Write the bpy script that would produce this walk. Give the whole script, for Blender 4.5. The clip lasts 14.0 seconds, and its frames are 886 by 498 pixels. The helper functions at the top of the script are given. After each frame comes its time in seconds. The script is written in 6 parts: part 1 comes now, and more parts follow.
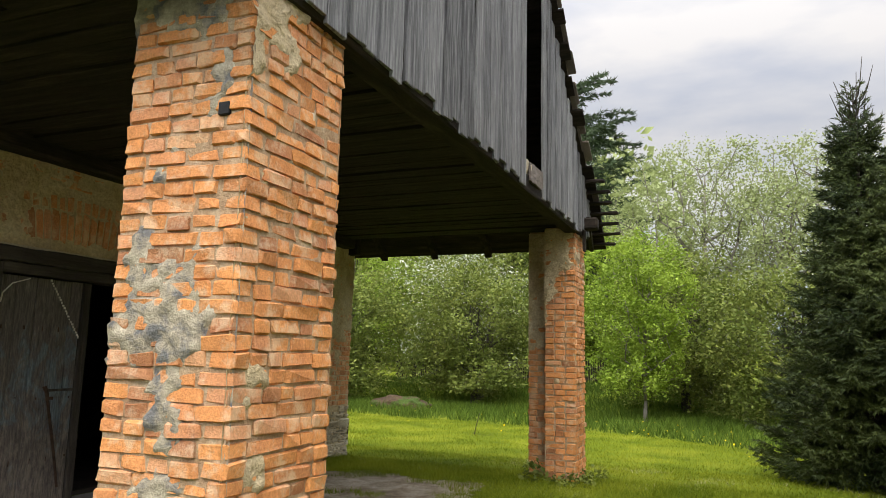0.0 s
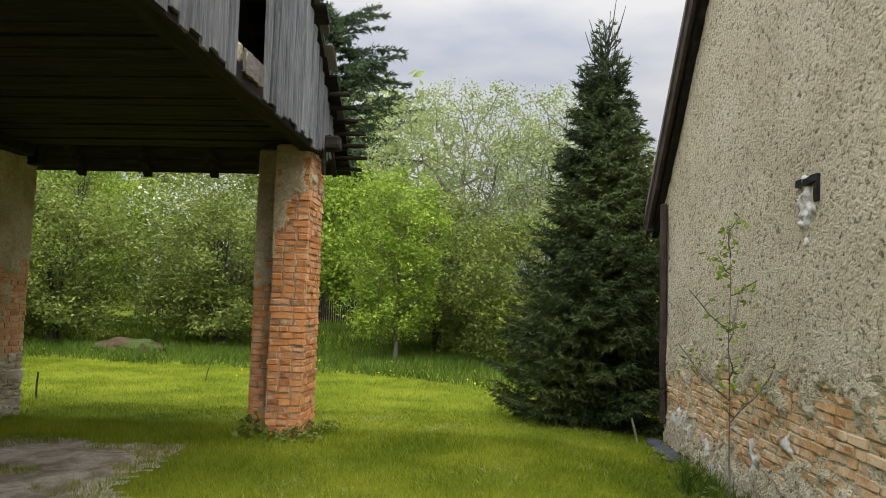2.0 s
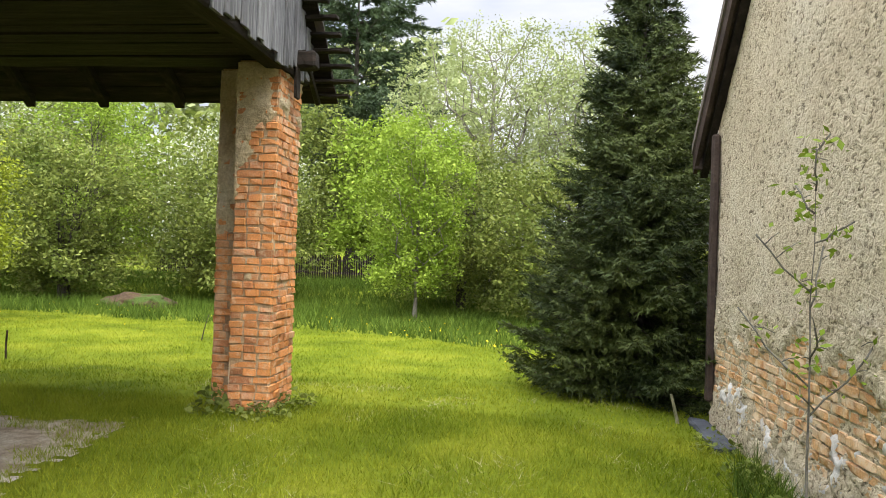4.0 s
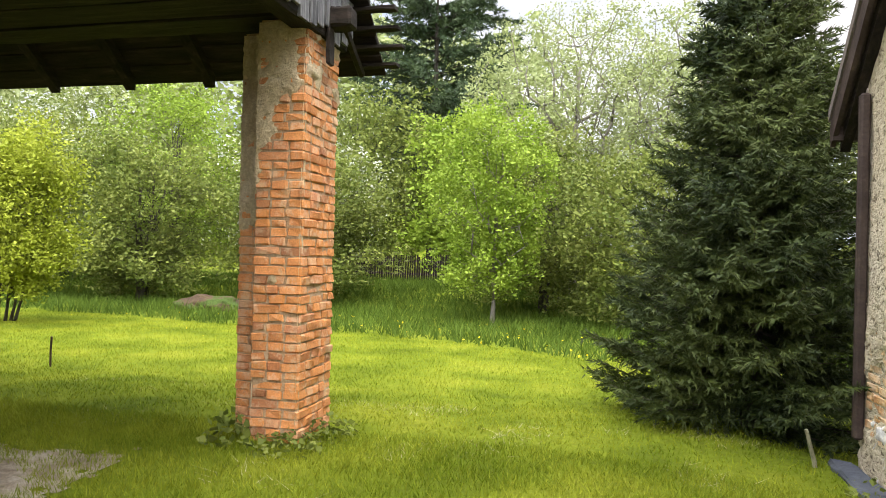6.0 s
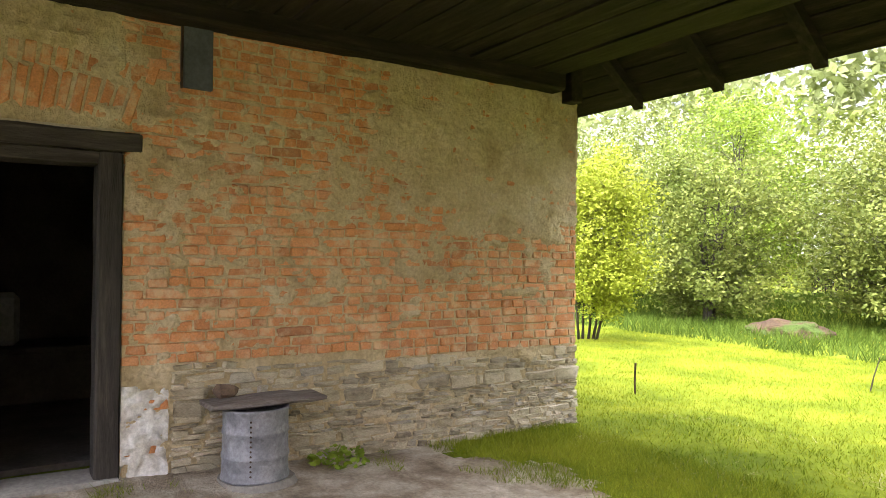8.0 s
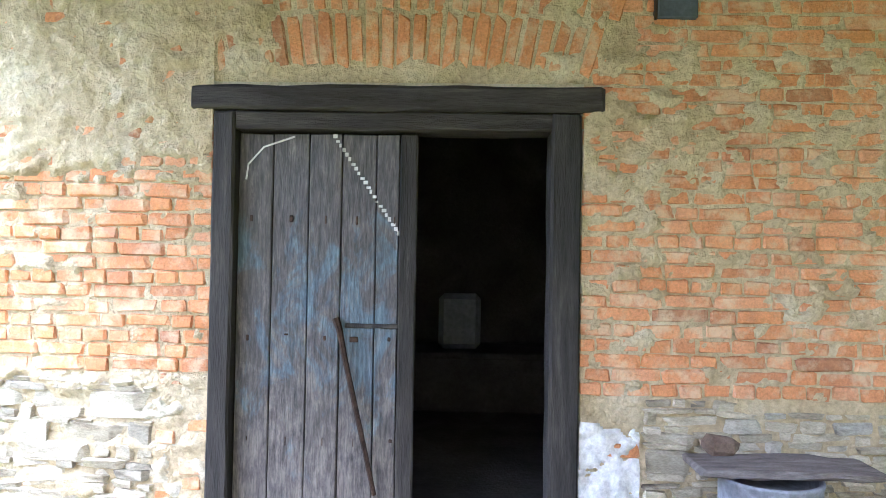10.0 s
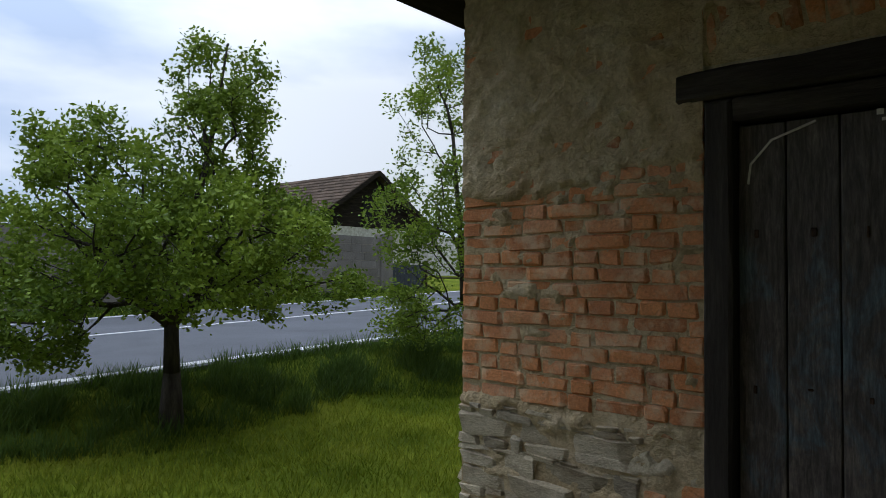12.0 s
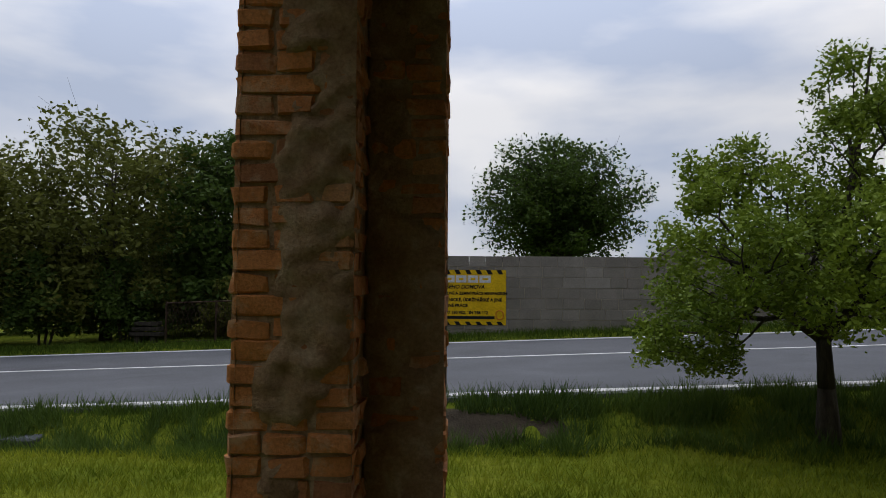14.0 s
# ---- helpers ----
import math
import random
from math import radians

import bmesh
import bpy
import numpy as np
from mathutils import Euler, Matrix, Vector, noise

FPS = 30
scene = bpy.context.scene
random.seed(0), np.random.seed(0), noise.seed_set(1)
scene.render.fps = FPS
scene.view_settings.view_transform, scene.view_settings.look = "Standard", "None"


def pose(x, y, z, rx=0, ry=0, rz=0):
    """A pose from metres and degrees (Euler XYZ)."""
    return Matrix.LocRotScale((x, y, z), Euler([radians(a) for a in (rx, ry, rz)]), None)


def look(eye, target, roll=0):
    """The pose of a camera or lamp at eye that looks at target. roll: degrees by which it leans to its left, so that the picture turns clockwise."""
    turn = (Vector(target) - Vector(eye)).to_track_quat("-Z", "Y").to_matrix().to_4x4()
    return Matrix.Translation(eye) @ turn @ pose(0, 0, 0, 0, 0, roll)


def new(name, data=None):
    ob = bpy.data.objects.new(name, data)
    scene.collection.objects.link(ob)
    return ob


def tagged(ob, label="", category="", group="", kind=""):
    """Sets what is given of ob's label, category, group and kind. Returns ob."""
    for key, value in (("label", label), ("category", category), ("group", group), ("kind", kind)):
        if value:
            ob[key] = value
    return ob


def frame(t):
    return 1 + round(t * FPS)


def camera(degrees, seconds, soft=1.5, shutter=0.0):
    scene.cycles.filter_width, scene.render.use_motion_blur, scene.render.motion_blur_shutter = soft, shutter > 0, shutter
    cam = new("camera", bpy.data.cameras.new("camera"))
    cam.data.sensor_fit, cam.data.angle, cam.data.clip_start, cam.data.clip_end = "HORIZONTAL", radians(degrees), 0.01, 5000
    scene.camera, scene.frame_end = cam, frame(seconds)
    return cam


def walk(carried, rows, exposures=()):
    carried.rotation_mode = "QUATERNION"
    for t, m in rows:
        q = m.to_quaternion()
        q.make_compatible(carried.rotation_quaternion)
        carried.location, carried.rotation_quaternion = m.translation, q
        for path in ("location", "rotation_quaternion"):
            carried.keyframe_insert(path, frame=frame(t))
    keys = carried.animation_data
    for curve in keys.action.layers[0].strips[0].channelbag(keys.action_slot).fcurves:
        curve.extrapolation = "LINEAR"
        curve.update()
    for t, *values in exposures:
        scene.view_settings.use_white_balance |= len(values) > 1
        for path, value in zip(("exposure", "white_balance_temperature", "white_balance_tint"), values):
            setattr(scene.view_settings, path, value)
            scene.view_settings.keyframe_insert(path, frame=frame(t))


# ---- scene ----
cam = camera(64.3, 14.0, soft=0.9)
PATH = [
    (0, (0.14, 0.269, 1.762), (-0.616, 2.097, 2.06), 1.3),
    (0.5, (0.167, 0.599, 1.774), (-0.393, 2.503, 2.022), 1.2),
    (1, (0.118, 0.939, 1.766), (-0.272, 2.889, 1.976), 1.8),
    (1.5, (0.144, 1.272, 1.734), (-0.053, 3.253, 1.922), 1.9),
    (2, (0.266, 1.642, 1.755), (0.136, 3.633, 1.902), 1.7),
    (2.5, (0.405, 1.966, 1.731), (0.267, 3.96, 1.801), 1.9),
    (2.7, (0.491, 2.161, 1.742), (0.335, 4.155, 1.787), 2.1),
    (4.8, (0.547, 3.612, 1.706), (0.248, 5.589, 1.722), 1.6),
    (5, (0.547, 3.738, 1.706), (0.215, 5.711, 1.721), 1.6),
    (5.5, (0.599, 4.136, 1.746), (0.152, 6.085, 1.762), 1.4),
    (6, (0.559, 4.477, 1.7), (0.087, 6.421, 1.714), 1.5),
    (6.5, (0.362, 4.76, 1.743), (-0.243, 6.667, 1.76), 1.5),
    (7, (0.13, 5.021, 1.732), (-0.87, 6.753, 1.75), 0.9),
    (7.5, (-0.151, 5.172, 1.751), (-1.564, 6.588, 1.78), 0.8),
    (8, (-0.451, 5.248, 1.758), (-2.118, 6.352, 1.795), 0.4),
    (8.2, (-0.605, 5.286, 1.752), (-2.337, 6.285, 1.791), 0.5),
    (10.3, (-2.081, 5.488, 1.69), (-4.065, 5.304, 1.75), 1.1),
    (10.5, (-2.16, 5.433, 1.69), (-4.136, 5.183, 1.762), 1.2),
    (11, (-2.318, 5.334, 1.697), (-4.233, 4.763, 1.777), 1.0),
    (11.5, (-2.483, 5.271, 1.712), (-4.255, 4.346, 1.783), 1.0),
    (12, (-2.607, 5.267, 1.727), (-4.112, 3.953, 1.808), 0.8),
    (12.5, (-2.648, 5.407, 1.729), (-3.709, 3.714, 1.82), 0.5),
    (13, (-2.671, 5.537, 1.724), (-3.296, 3.64, 1.815), 0.7),
    (13.5, (-2.633, 5.641, 1.724), (-2.886, 3.66, 1.821), 0.6),
    (14, (-2.552, 5.758, 1.711), (-2.492, 3.762, 1.821), 0.5),
]
EXPOSURES = [(0, 0.05, 6900, 12), (0.5, -0.15, 6850, 12), (1.5, -0.15, 6700, 11), (2.7, 0.2, 6700, 11), (5, 0.7, 6800, 14), (7.0, 0.9, 6800, 16), (8.2, 1.9, 6700, 20), (10.4, 2.75, 4950, 16), (11.0, 1.95, 5200, 14), (11.5, 0.8, 5250, 12), (12.0, -1.3, 5900, 9), (12.5, -2.0, 6000, 9), (13.0, -2.1, 6200, 10), (14.0, -1.7, 6600, 12)]
walk(cam, [(t, look(eye, target, roll)) for t, eye, target, roll in PATH], EXPOSURES)

# ---- world, sun ----
world = bpy.data.worlds.new("overcast_sky")
scene.world = world
world.use_nodes = True
wn, wl = world.node_tree.nodes, world.node_tree.links
wn.clear()
w_out = wn.new("ShaderNodeOutputWorld")
w_bg = wn.new("ShaderNodeBackground")
w_sky = wn.new("ShaderNodeTexSky")
w_sky.sky_type, w_sky.sun_disc = 'NISHITA', False
SUN_EL, SUN_AZ = radians(54), radians(166)
w_sky.sun_elevation, w_sky.sun_rotation = SUN_EL, SUN_AZ
w_sc = wn.new("ShaderNodeVectorMath")
w_sc.operation = 'SCALE'
w_sc.inputs["Scale"].default_value = 0.1
wl.new(w_sky.outputs["Color"], w_sc.inputs[0])
w_tc = wn.new("ShaderNodeTexCoord")
w_map = wn.new("ShaderNodeMapping")
w_map.inputs["Scale"].default_value = (1.0, 1.0, 3.2)
wl.new(w_tc.outputs["Generated"], w_map.inputs["Vector"])
w_no = wn.new("ShaderNodeTexNoise")
w_no.inputs["Scale"].default_value, w_no.inputs["Detail"].default_value, w_no.inputs["Roughness"].default_value = 2.1, 6, 0.5
wl.new(w_map.outputs["Vector"], w_no.inputs["Vector"])
w_cr = wn.new("ShaderNodeValToRGB")
w_cr.color_ramp.elements[0].position, w_cr.color_ramp.elements[0].color = 0.38, (0.5, 0.58, 0.74, 1)
w_cr.color_ramp.elements[1].position, w_cr.color_ramp.elements[1].color = 0.6, (0.95, 0.96, 0.98, 1)
wl.new(w_no.outputs["Fac"], w_cr.inputs["Fac"])
w_mx = wn.new("ShaderNodeMix")
w_mx.data_type = 'RGBA'
w_mx.inputs["Factor"].default_value = 0.88
wl.new(w_sc.outputs[0], w_mx.inputs["A"])
wl.new(w_cr.outputs["Color"], w_mx.inputs["B"])
wl.new(w_mx.outputs["Result"], w_bg.inputs["Color"])
# an overcast sky is brighter overhead than at the horizon
w_sep = wn.new("ShaderNodeSeparateXYZ")
wl.new(w_tc.outputs["Generated"], w_sep.inputs[0])
w_gr = wn.new("ShaderNodeMapRange")
w_gr.inputs["From Min"].default_value, w_gr.inputs["From Max"].default_value = 0.25, 0.95
w_gr.inputs["To Min"].default_value, w_gr.inputs["To Max"].default_value = 1.0, 2.3
wl.new(w_sep.outputs["Z"], w_gr.inputs["Value"])
w_dot = wn.new("ShaderNodeVectorMath")
w_dot.operation = 'DOT_PRODUCT'
wl.new(w_tc.outputs["Generated"], w_dot.inputs[0])
w_dot.inputs[1].default_value = (0.14, -0.63, 0.76)
w_sun = wn.new("ShaderNodeMapRange")
w_sun.interpolation_type = 'SMOOTHSTEP'
w_sun.inputs["From Min"].default_value, w_sun.inputs["From Max"].default_value = -0.3, 1.0
w_sun.inputs["To Min"].default_value, w_sun.inputs["To Max"].default_value = 0.8, 3.0
wl.new(w_dot.outputs["Value"], w_sun.inputs["Value"])
w_mul = wn.new("ShaderNodeMath")
w_mul.operation = 'MULTIPLY'
wl.new(w_gr.outputs["Result"], w_mul.inputs[0])
wl.new(w_sun.outputs["Result"], w_mul.inputs[1])
wl.new(w_mul.outputs[0], w_bg.inputs["Strength"])
wl.new(w_bg.outputs[0], w_out.inputs["Surface"])

sun = new("sun", bpy.data.lights.new("sun", 'SUN'))
sun.data.energy, sun.data.angle, sun.data.color = 1.5, radians(30), (1.0, 0.96, 0.88)
sun.matrix_world = look((1.2, -5.0, 7.0), (0, 0, 0))


# ---- materials ----
def nodes_of(name):
    m = bpy.data.materials.new(name)
    m.use_nodes = True
    nt = m.node_tree
    return m, nt, nt.nodes["Principled BSDF"]


def noise_tex(nt, scale, detail=5, rough=0.6, stretch=None, coord="Object", distort=0.0):
    n = nt.nodes.new("ShaderNodeTexNoise")
    n.inputs["Scale"].default_value, n.inputs["Detail"].default_value = scale, detail
    n.inputs["Roughness"].default_value, n.inputs["Distortion"].default_value = rough, distort
    if coord == "Position":
        src = nt.nodes.new("ShaderNodeNewGeometry").outputs["Position"]
    else:
        src = nt.nodes.new("ShaderNodeTexCoord").outputs[coord]
    if stretch:
        mp = nt.nodes.new("ShaderNodeMapping")
        mp.inputs["Scale"].default_value = stretch
        nt.links.new(src, mp.inputs["Vector"])
        src = mp.outputs["Vector"]
    nt.links.new(src, n.inputs["Vector"])
    return n.outputs["Fac"]


def ramp(nt, fac, stops):
    r = nt.nodes.new("ShaderNodeValToRGB")
    e = r.color_ramp.elements
    while len(e) < len(stops):
        e.new(0.5)
    for el, (p, c) in zip(e, stops):
        el.position, el.color = p, (*c, 1)
    nt.links.new(fac, r.inputs["Fac"])
    return r.outputs["Color"]


def mix(nt, fac, a, b, mode='MIX'):
    m = nt.nodes.new("ShaderNodeMix")
    m.data_type, m.blend_type = 'RGBA', mode
    for sock, v in ((m.inputs["Factor"], fac), (m.inputs["A"], a), (m.inputs["B"], b)):
        if isinstance(v, (int, float)):
            sock.default_value = v
        elif isinstance(v, tuple):
            sock.default_value = (*v, 1)
        else:
            nt.links.new(v, sock)
    return m.outputs["Result"]


def bump(nt, bsdf, fac, strength=0.4, dist=0.01):
    b = nt.nodes.new("ShaderNodeBump")
    b.inputs["Strength"].default_value, b.inputs["Distance"].default_value = strength, dist
    nt.links.new(fac, b.inputs["Height"])
    nt.links.new(b.outputs["Normal"], bsdf.inputs["Normal"])


def surface(name, stops, scale=6, fine=60, rough=0.85, strength=0.4, dist=0.01, stretch=None, rand="", rstops=None, coord="Object", spec=0.15, metal=0.0, ramt=0.6):
    """Noise-driven colour at two scales with relief; rand 'object' or 'island' varies the tint piece by piece."""
    m, nt, b = nodes_of(name)
    big = noise_tex(nt, scale, 5, 0.6, stretch, coord, 0.3)
    small = noise_tex(nt, fine, 4, 0.7, stretch, coord)
    col = ramp(nt, big, stops)
    if rand:
        if rand == "object":
            src = nt.nodes.new("ShaderNodeObjectInfo").outputs["Random"]
        else:
            src = nt.nodes.new("ShaderNodeNewGeometry").outputs["Random Per Island"]
        col = mix(nt, ramt, col, ramp(nt, src, rstops))
    shade = ramp(nt, small, [(0.3, (0.62, 0.62, 0.62)), (0.7, (1.15, 1.15, 1.15))])
    col = mix(nt, 0.8, col, shade, 'MULTIPLY')
    nt.links.new(col, b.inputs["Base Color"])
    b.inputs["Roughness"].default_value, b.inputs["Metallic"].default_value = rough, metal
    b.inputs["Specular IOR Level"].default_value = spec
    bump(nt, b, small, strength, dist)
    return m


BRICK_TINTS = [(0.0, (0.2, 0.1, 0.065)), (0.07, (0.3, 0.125, 0.07)), (0.16, (0.5, 0.2, 0.075)), (0.5, (0.72, 0.3, 0.095)), (0.8, (0.64, 0.26, 0.1)), (0.92, (0.54, 0.25, 0.14)), (1.0, (0.66, 0.4, 0.22))]
WALL_TINTS = [(0.0, (0.3, 0.15, 0.09)), (0.05, (0.46, 0.2, 0.1)), (0.3, (0.58, 0.25, 0.11)), (0.7, (0.68, 0.31, 0.14)), (1.0, (0.62, 0.33, 0.19))]
BRICK_BASE = [(0.3, (0.34, 0.14, 0.065)), (0.45, (0.6, 0.25, 0.09)), (0.6, (0.7, 0.32, 0.12)), (0.74, (0.6, 0.38, 0.21))]
M_brick = surface("brick_clay", BRICK_BASE, 9, 75, 0.92, 0.9, 0.009, rand="object", rstops=BRICK_TINTS, coord="Position", ramt=0.62)
M_brick_j = surface("brick_clay_joined", BRICK_BASE, 9, 75, 0.92, 0.9, 0.009, rand="island", rstops=BRICK_TINTS, coord="Position", ramt=0.62)
M_brick_w = surface("wall_brick_clay", BRICK_BASE, 8, 70, 0.92, 0.9, 0.009, rand="object", rstops=WALL_TINTS, coord="Position", ramt=0.7)
M_brick_wj = surface("wall_brick_clay_joined", BRICK_BASE, 8, 70, 0.92, 0.9, 0.009, rand="island", rstops=WALL_TINTS, coord="Position", ramt=0.7)


def smear(m, scale, amount, lo=0.46, hi=0.62):
    """Old mortar smeared over the piece, in patches that run on from brick to brick."""
    nt = m.node_tree
    b = nt.nodes["Principled BSDF"]
    old = b.inputs["Base Color"].links[0].from_socket
    geo = nt.nodes.new("ShaderNodeNewGeometry")
    n = nt.nodes.new("ShaderNodeTexNoise")
    n.inputs["Scale"].default_value, n.inputs["Detail"].default_value, n.inputs["Roughness"].default_value = scale, 8, 0.7
    nt.links.new(geo.outputs["Position"], n.inputs["Vector"])
    f = ramp(nt, n.outputs["Fac"], [(lo, (0, 0, 0)), (hi, (amount, amount, amount))])
    nt.links.new(mix(nt, f, old, (0.64, 0.5, 0.33)), b.inputs["Base Color"])


smear(M_brick, 8, 0.5, 0.5, 0.62)
smear(M_brick_j, 8, 0.5, 0.5, 0.62)
smear(M_brick_w, 6, 0.6, 0.48, 0.6)
smear(M_brick_wj, 6, 0.6, 0.48, 0.6)
M_joint = surface("weathered_joint", [(0.3, (0.3, 0.18, 0.1)), (0.5, (0.43, 0.29, 0.17)), (0.75, (0.58, 0.46, 0.31))], 9, 70, 0.95, 0.9, 0.012)
M_mortar = surface("lime_mortar", [(0.3, (0.48, 0.41, 0.28)), (0.55, (0.6, 0.53, 0.39)), (0.75, (0.68, 0.63, 0.5))], 4, 70, 0.95, 0.7, 0.012)
M_plaster_w = surface("old_wall_plaster", [(0.28, (0.41, 0.305, 0.17)), (0.45, (0.54, 0.425, 0.255)), (0.58, (0.59, 0.475, 0.3)), (0.72, (0.65, 0.55, 0.38))], 3.0, 34, 0.95, 1.0, 0.03)
M_patch = surface("cement_patch", [(0.38, (0.17, 0.165, 0.155)), (0.5, (0.36, 0.31, 0.22)), (0.7, (0.54, 0.47, 0.34))], 9, 60, 0.95, 0.9, 0.015)
M_stone = surface("field_stone", [(0.33, (0.2, 0.16, 0.11)), (0.45, (0.48, 0.41, 0.29)), (0.58, (0.64, 0.56, 0.41)), (0.75, (0.72, 0.65, 0.52))], 7, 55, 0.92, 1.0, 0.015, stretch=(1, 1, 2.4), coord="Position", rand="object", ramt=0.5,
                  rstops=[(0, (0.16, 0.14, 0.115)), (0.25, (0.36, 0.3, 0.2)), (0.6, (0.62, 0.53, 0.37)), (0.85, (0.72, 0.63, 0.46)), (1, (0.45, 0.43, 0.4))])
M_stone_j = surface("field_stone_joined", [(0.33, (0.2, 0.16, 0.11)), (0.45, (0.48, 0.41, 0.29)), (0.58, (0.64, 0.56, 0.41)), (0.75, (0.72, 0.65, 0.52))], 7, 55, 0.92, 1.0, 0.015, stretch=(1, 1, 2.4), coord="Position", rand="island", ramt=0.5,
                  rstops=[(0, (0.16, 0.14, 0.115)), (0.25, (0.36, 0.3, 0.2)), (0.6, (0.62, 0.53, 0.37)), (0.85, (0.72, 0.63, 0.46)), (1, (0.45, 0.43, 0.4))])
M_grey_wood = surface("weathered_board", [(0.3, (0.03, 0.03, 0.03)), (0.48, (0.15, 0.15, 0.15)), (0.66, (0.38, 0.38, 0.37))], 6, 36, 0.85, 0.9, 0.012, stretch=(8, 8, 0.4), rand="object",
                      rstops=[(0, (0.06, 0.06, 0.06)), (0.5, (0.18, 0.18, 0.18)), (1, (0.34, 0.34, 0.33))], ramt=0.45)
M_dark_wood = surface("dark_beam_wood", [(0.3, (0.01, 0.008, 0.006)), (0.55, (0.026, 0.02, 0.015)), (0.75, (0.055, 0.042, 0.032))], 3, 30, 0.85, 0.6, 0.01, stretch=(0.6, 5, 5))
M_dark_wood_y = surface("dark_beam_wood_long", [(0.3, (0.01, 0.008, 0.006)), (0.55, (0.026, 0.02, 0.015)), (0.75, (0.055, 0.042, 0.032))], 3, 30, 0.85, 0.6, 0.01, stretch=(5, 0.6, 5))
M_frame_wood = surface("tarred_door_frame", [(0.3, (0.02, 0.018, 0.016)), (0.55, (0.05, 0.043, 0.037)), (0.75, (0.1, 0.085, 0.07))], 3, 26, 0.7, 0.7, 0.01, stretch=(6, 6, 0.6))
M_lintel = surface("tarred_lintel", [(0.3, (0.025, 0.02, 0.017)), (0.55, (0.055, 0.047, 0.04)), (0.75, (0.1, 0.085, 0.07))], 3, 26, 0.7, 0.7, 0.01, stretch=(6, 0.6, 6))


def door_paint():
    """Bare grey-brown planks, with blue paint left in worn patches about the middle height and pale scuffs low down."""
    m, nt, b = nodes_of("worn_blue_door_paint")
    grain = noise_tex(nt, 24, 7, 0.74, (2.4, 2.6, 0.32), "Object", 0.3)
    blot = noise_tex(nt, 4.6, 7, 0.72, (1, 1.1, 0.7), "Object", 0.6)
    spots = noise_tex(nt, 9, 6, 0.75, (1, 1.2, 0.6), "Object", 0.2)
    wood = ramp(nt, grain, [(0.28, (0.018, 0.015, 0.014)), (0.46, (0.06, 0.051, 0.046)), (0.6, (0.115, 0.098, 0.085)), (0.76, (0.21, 0.175, 0.14))])
    pale = ramp(nt, grain, [(0.3, (0.06, 0.05, 0.043)), (0.55, (0.19, 0.16, 0.135)), (0.75, (0.32, 0.27, 0.22))])
    blue = ramp(nt, grain, [(0.3, (0.033, 0.045, 0.055)), (0.5, (0.085, 0.118, 0.142)), (0.75, (0.22, 0.285, 0.32))])
    sep = nt.nodes.new("ShaderNodeSeparateXYZ")
    nt.links.new(nt.nodes.new("ShaderNodeTexCoord").outputs["Object"], sep.inputs[0])
    height = nt.nodes.new("ShaderNodeMapRange")
    height.inputs["From Min"].default_value, height.inputs["From Max"].default_value = 0.36, 2.36
    nt.links.new(sep.outputs["Z"], height.inputs["Value"])
    wear = ramp(nt, height.outputs["Result"], [(0.1, (0.0, 0.0, 0.0)), (0.38, (0.16, 0.16, 0.16)), (0.66, (0.17, 0.17, 0.17)), (0.95, (0.02, 0.02, 0.02))])
    low = ramp(nt, height.outputs["Result"], [(0.05, (0.18, 0.18, 0.18)), (0.45, (0.06, 0.06, 0.06)), (0.8, (0, 0, 0))])
    m_blue = ramp(nt, mix(nt, 1.0, blot, wear, 'ADD'), [(0.645, (0, 0, 0)), (0.77, (0.95, 0.95, 0.95))])
    m_pale = ramp(nt, mix(nt, 1.0, spots, low, 'ADD'), [(0.56, (0, 0, 0)), (0.72, (0.85, 0.85, 0.85))])
    nt.links.new(mix(nt, m_blue, mix(nt, m_pale, wood, pale), blue), b.inputs["Base Color"])
    b.inputs["Roughness"].default_value = 0.62
    bump(nt, b, grain, 0.8, 0.01)
    return m


M_door = door_paint()
M_iron = surface("rusty_iron", [(0.35, (0.03, 0.02, 0.016)), (0.6, (0.08, 0.05, 0.035)), (0.8, (0.14, 0.09, 0.06))], 12, 80, 0.6, 0.4, 0.004, metal=0.5)
M_tile = surface("old_roof_tile", [(0.3, (0.08, 0.07, 0.06)), (0.55, (0.16, 0.13, 0.11)), (0.75, (0.25, 0.2, 0.17))], 6, 50, 0.9, 0.5, 0.01, rand="object", rstops=[(0, (0.07, 0.065, 0.06)), (1, (0.24, 0.2, 0.17))])
M_tile_j = surface("old_roof_tile_joined", [(0.3, (0.08, 0.07, 0.06)), (0.55, (0.16, 0.13, 0.11)), (0.75, (0.25, 0.2, 0.17))], 6, 50, 0.9, 0.5, 0.01, rand="island", rstops=[(0, (0.07, 0.065, 0.06)), (1, (0.24, 0.2, 0.17))])
M_dirt = surface("trodden_earth", [(0.3, (0.2, 0.155, 0.11)), (0.46, (0.36, 0.295, 0.215)), (0.6, (0.53, 0.46, 0.36)), (0.75, (0.68, 0.61, 0.5))], 3.2, 40, 0.97, 1.0, 0.05, spec=0.03)
M_ground = surface("meadow_soil", [(0.3, (0.072, 0.1, 0.009)), (0.5, (0.126, 0.16, 0.013)), (0.72, (0.195, 0.21, 0.022))], 0.9, 14, 0.95, 0.8, 0.04, coord="Object", spec=0.03)
M_asphalt = surface("grey_asphalt", [(0.3, (0.09, 0.095, 0.105)), (0.6, (0.12, 0.125, 0.14)), (0.8, (0.15, 0.155, 0.17))], 0.7, 120, 0.8, 0.4, 0.006)
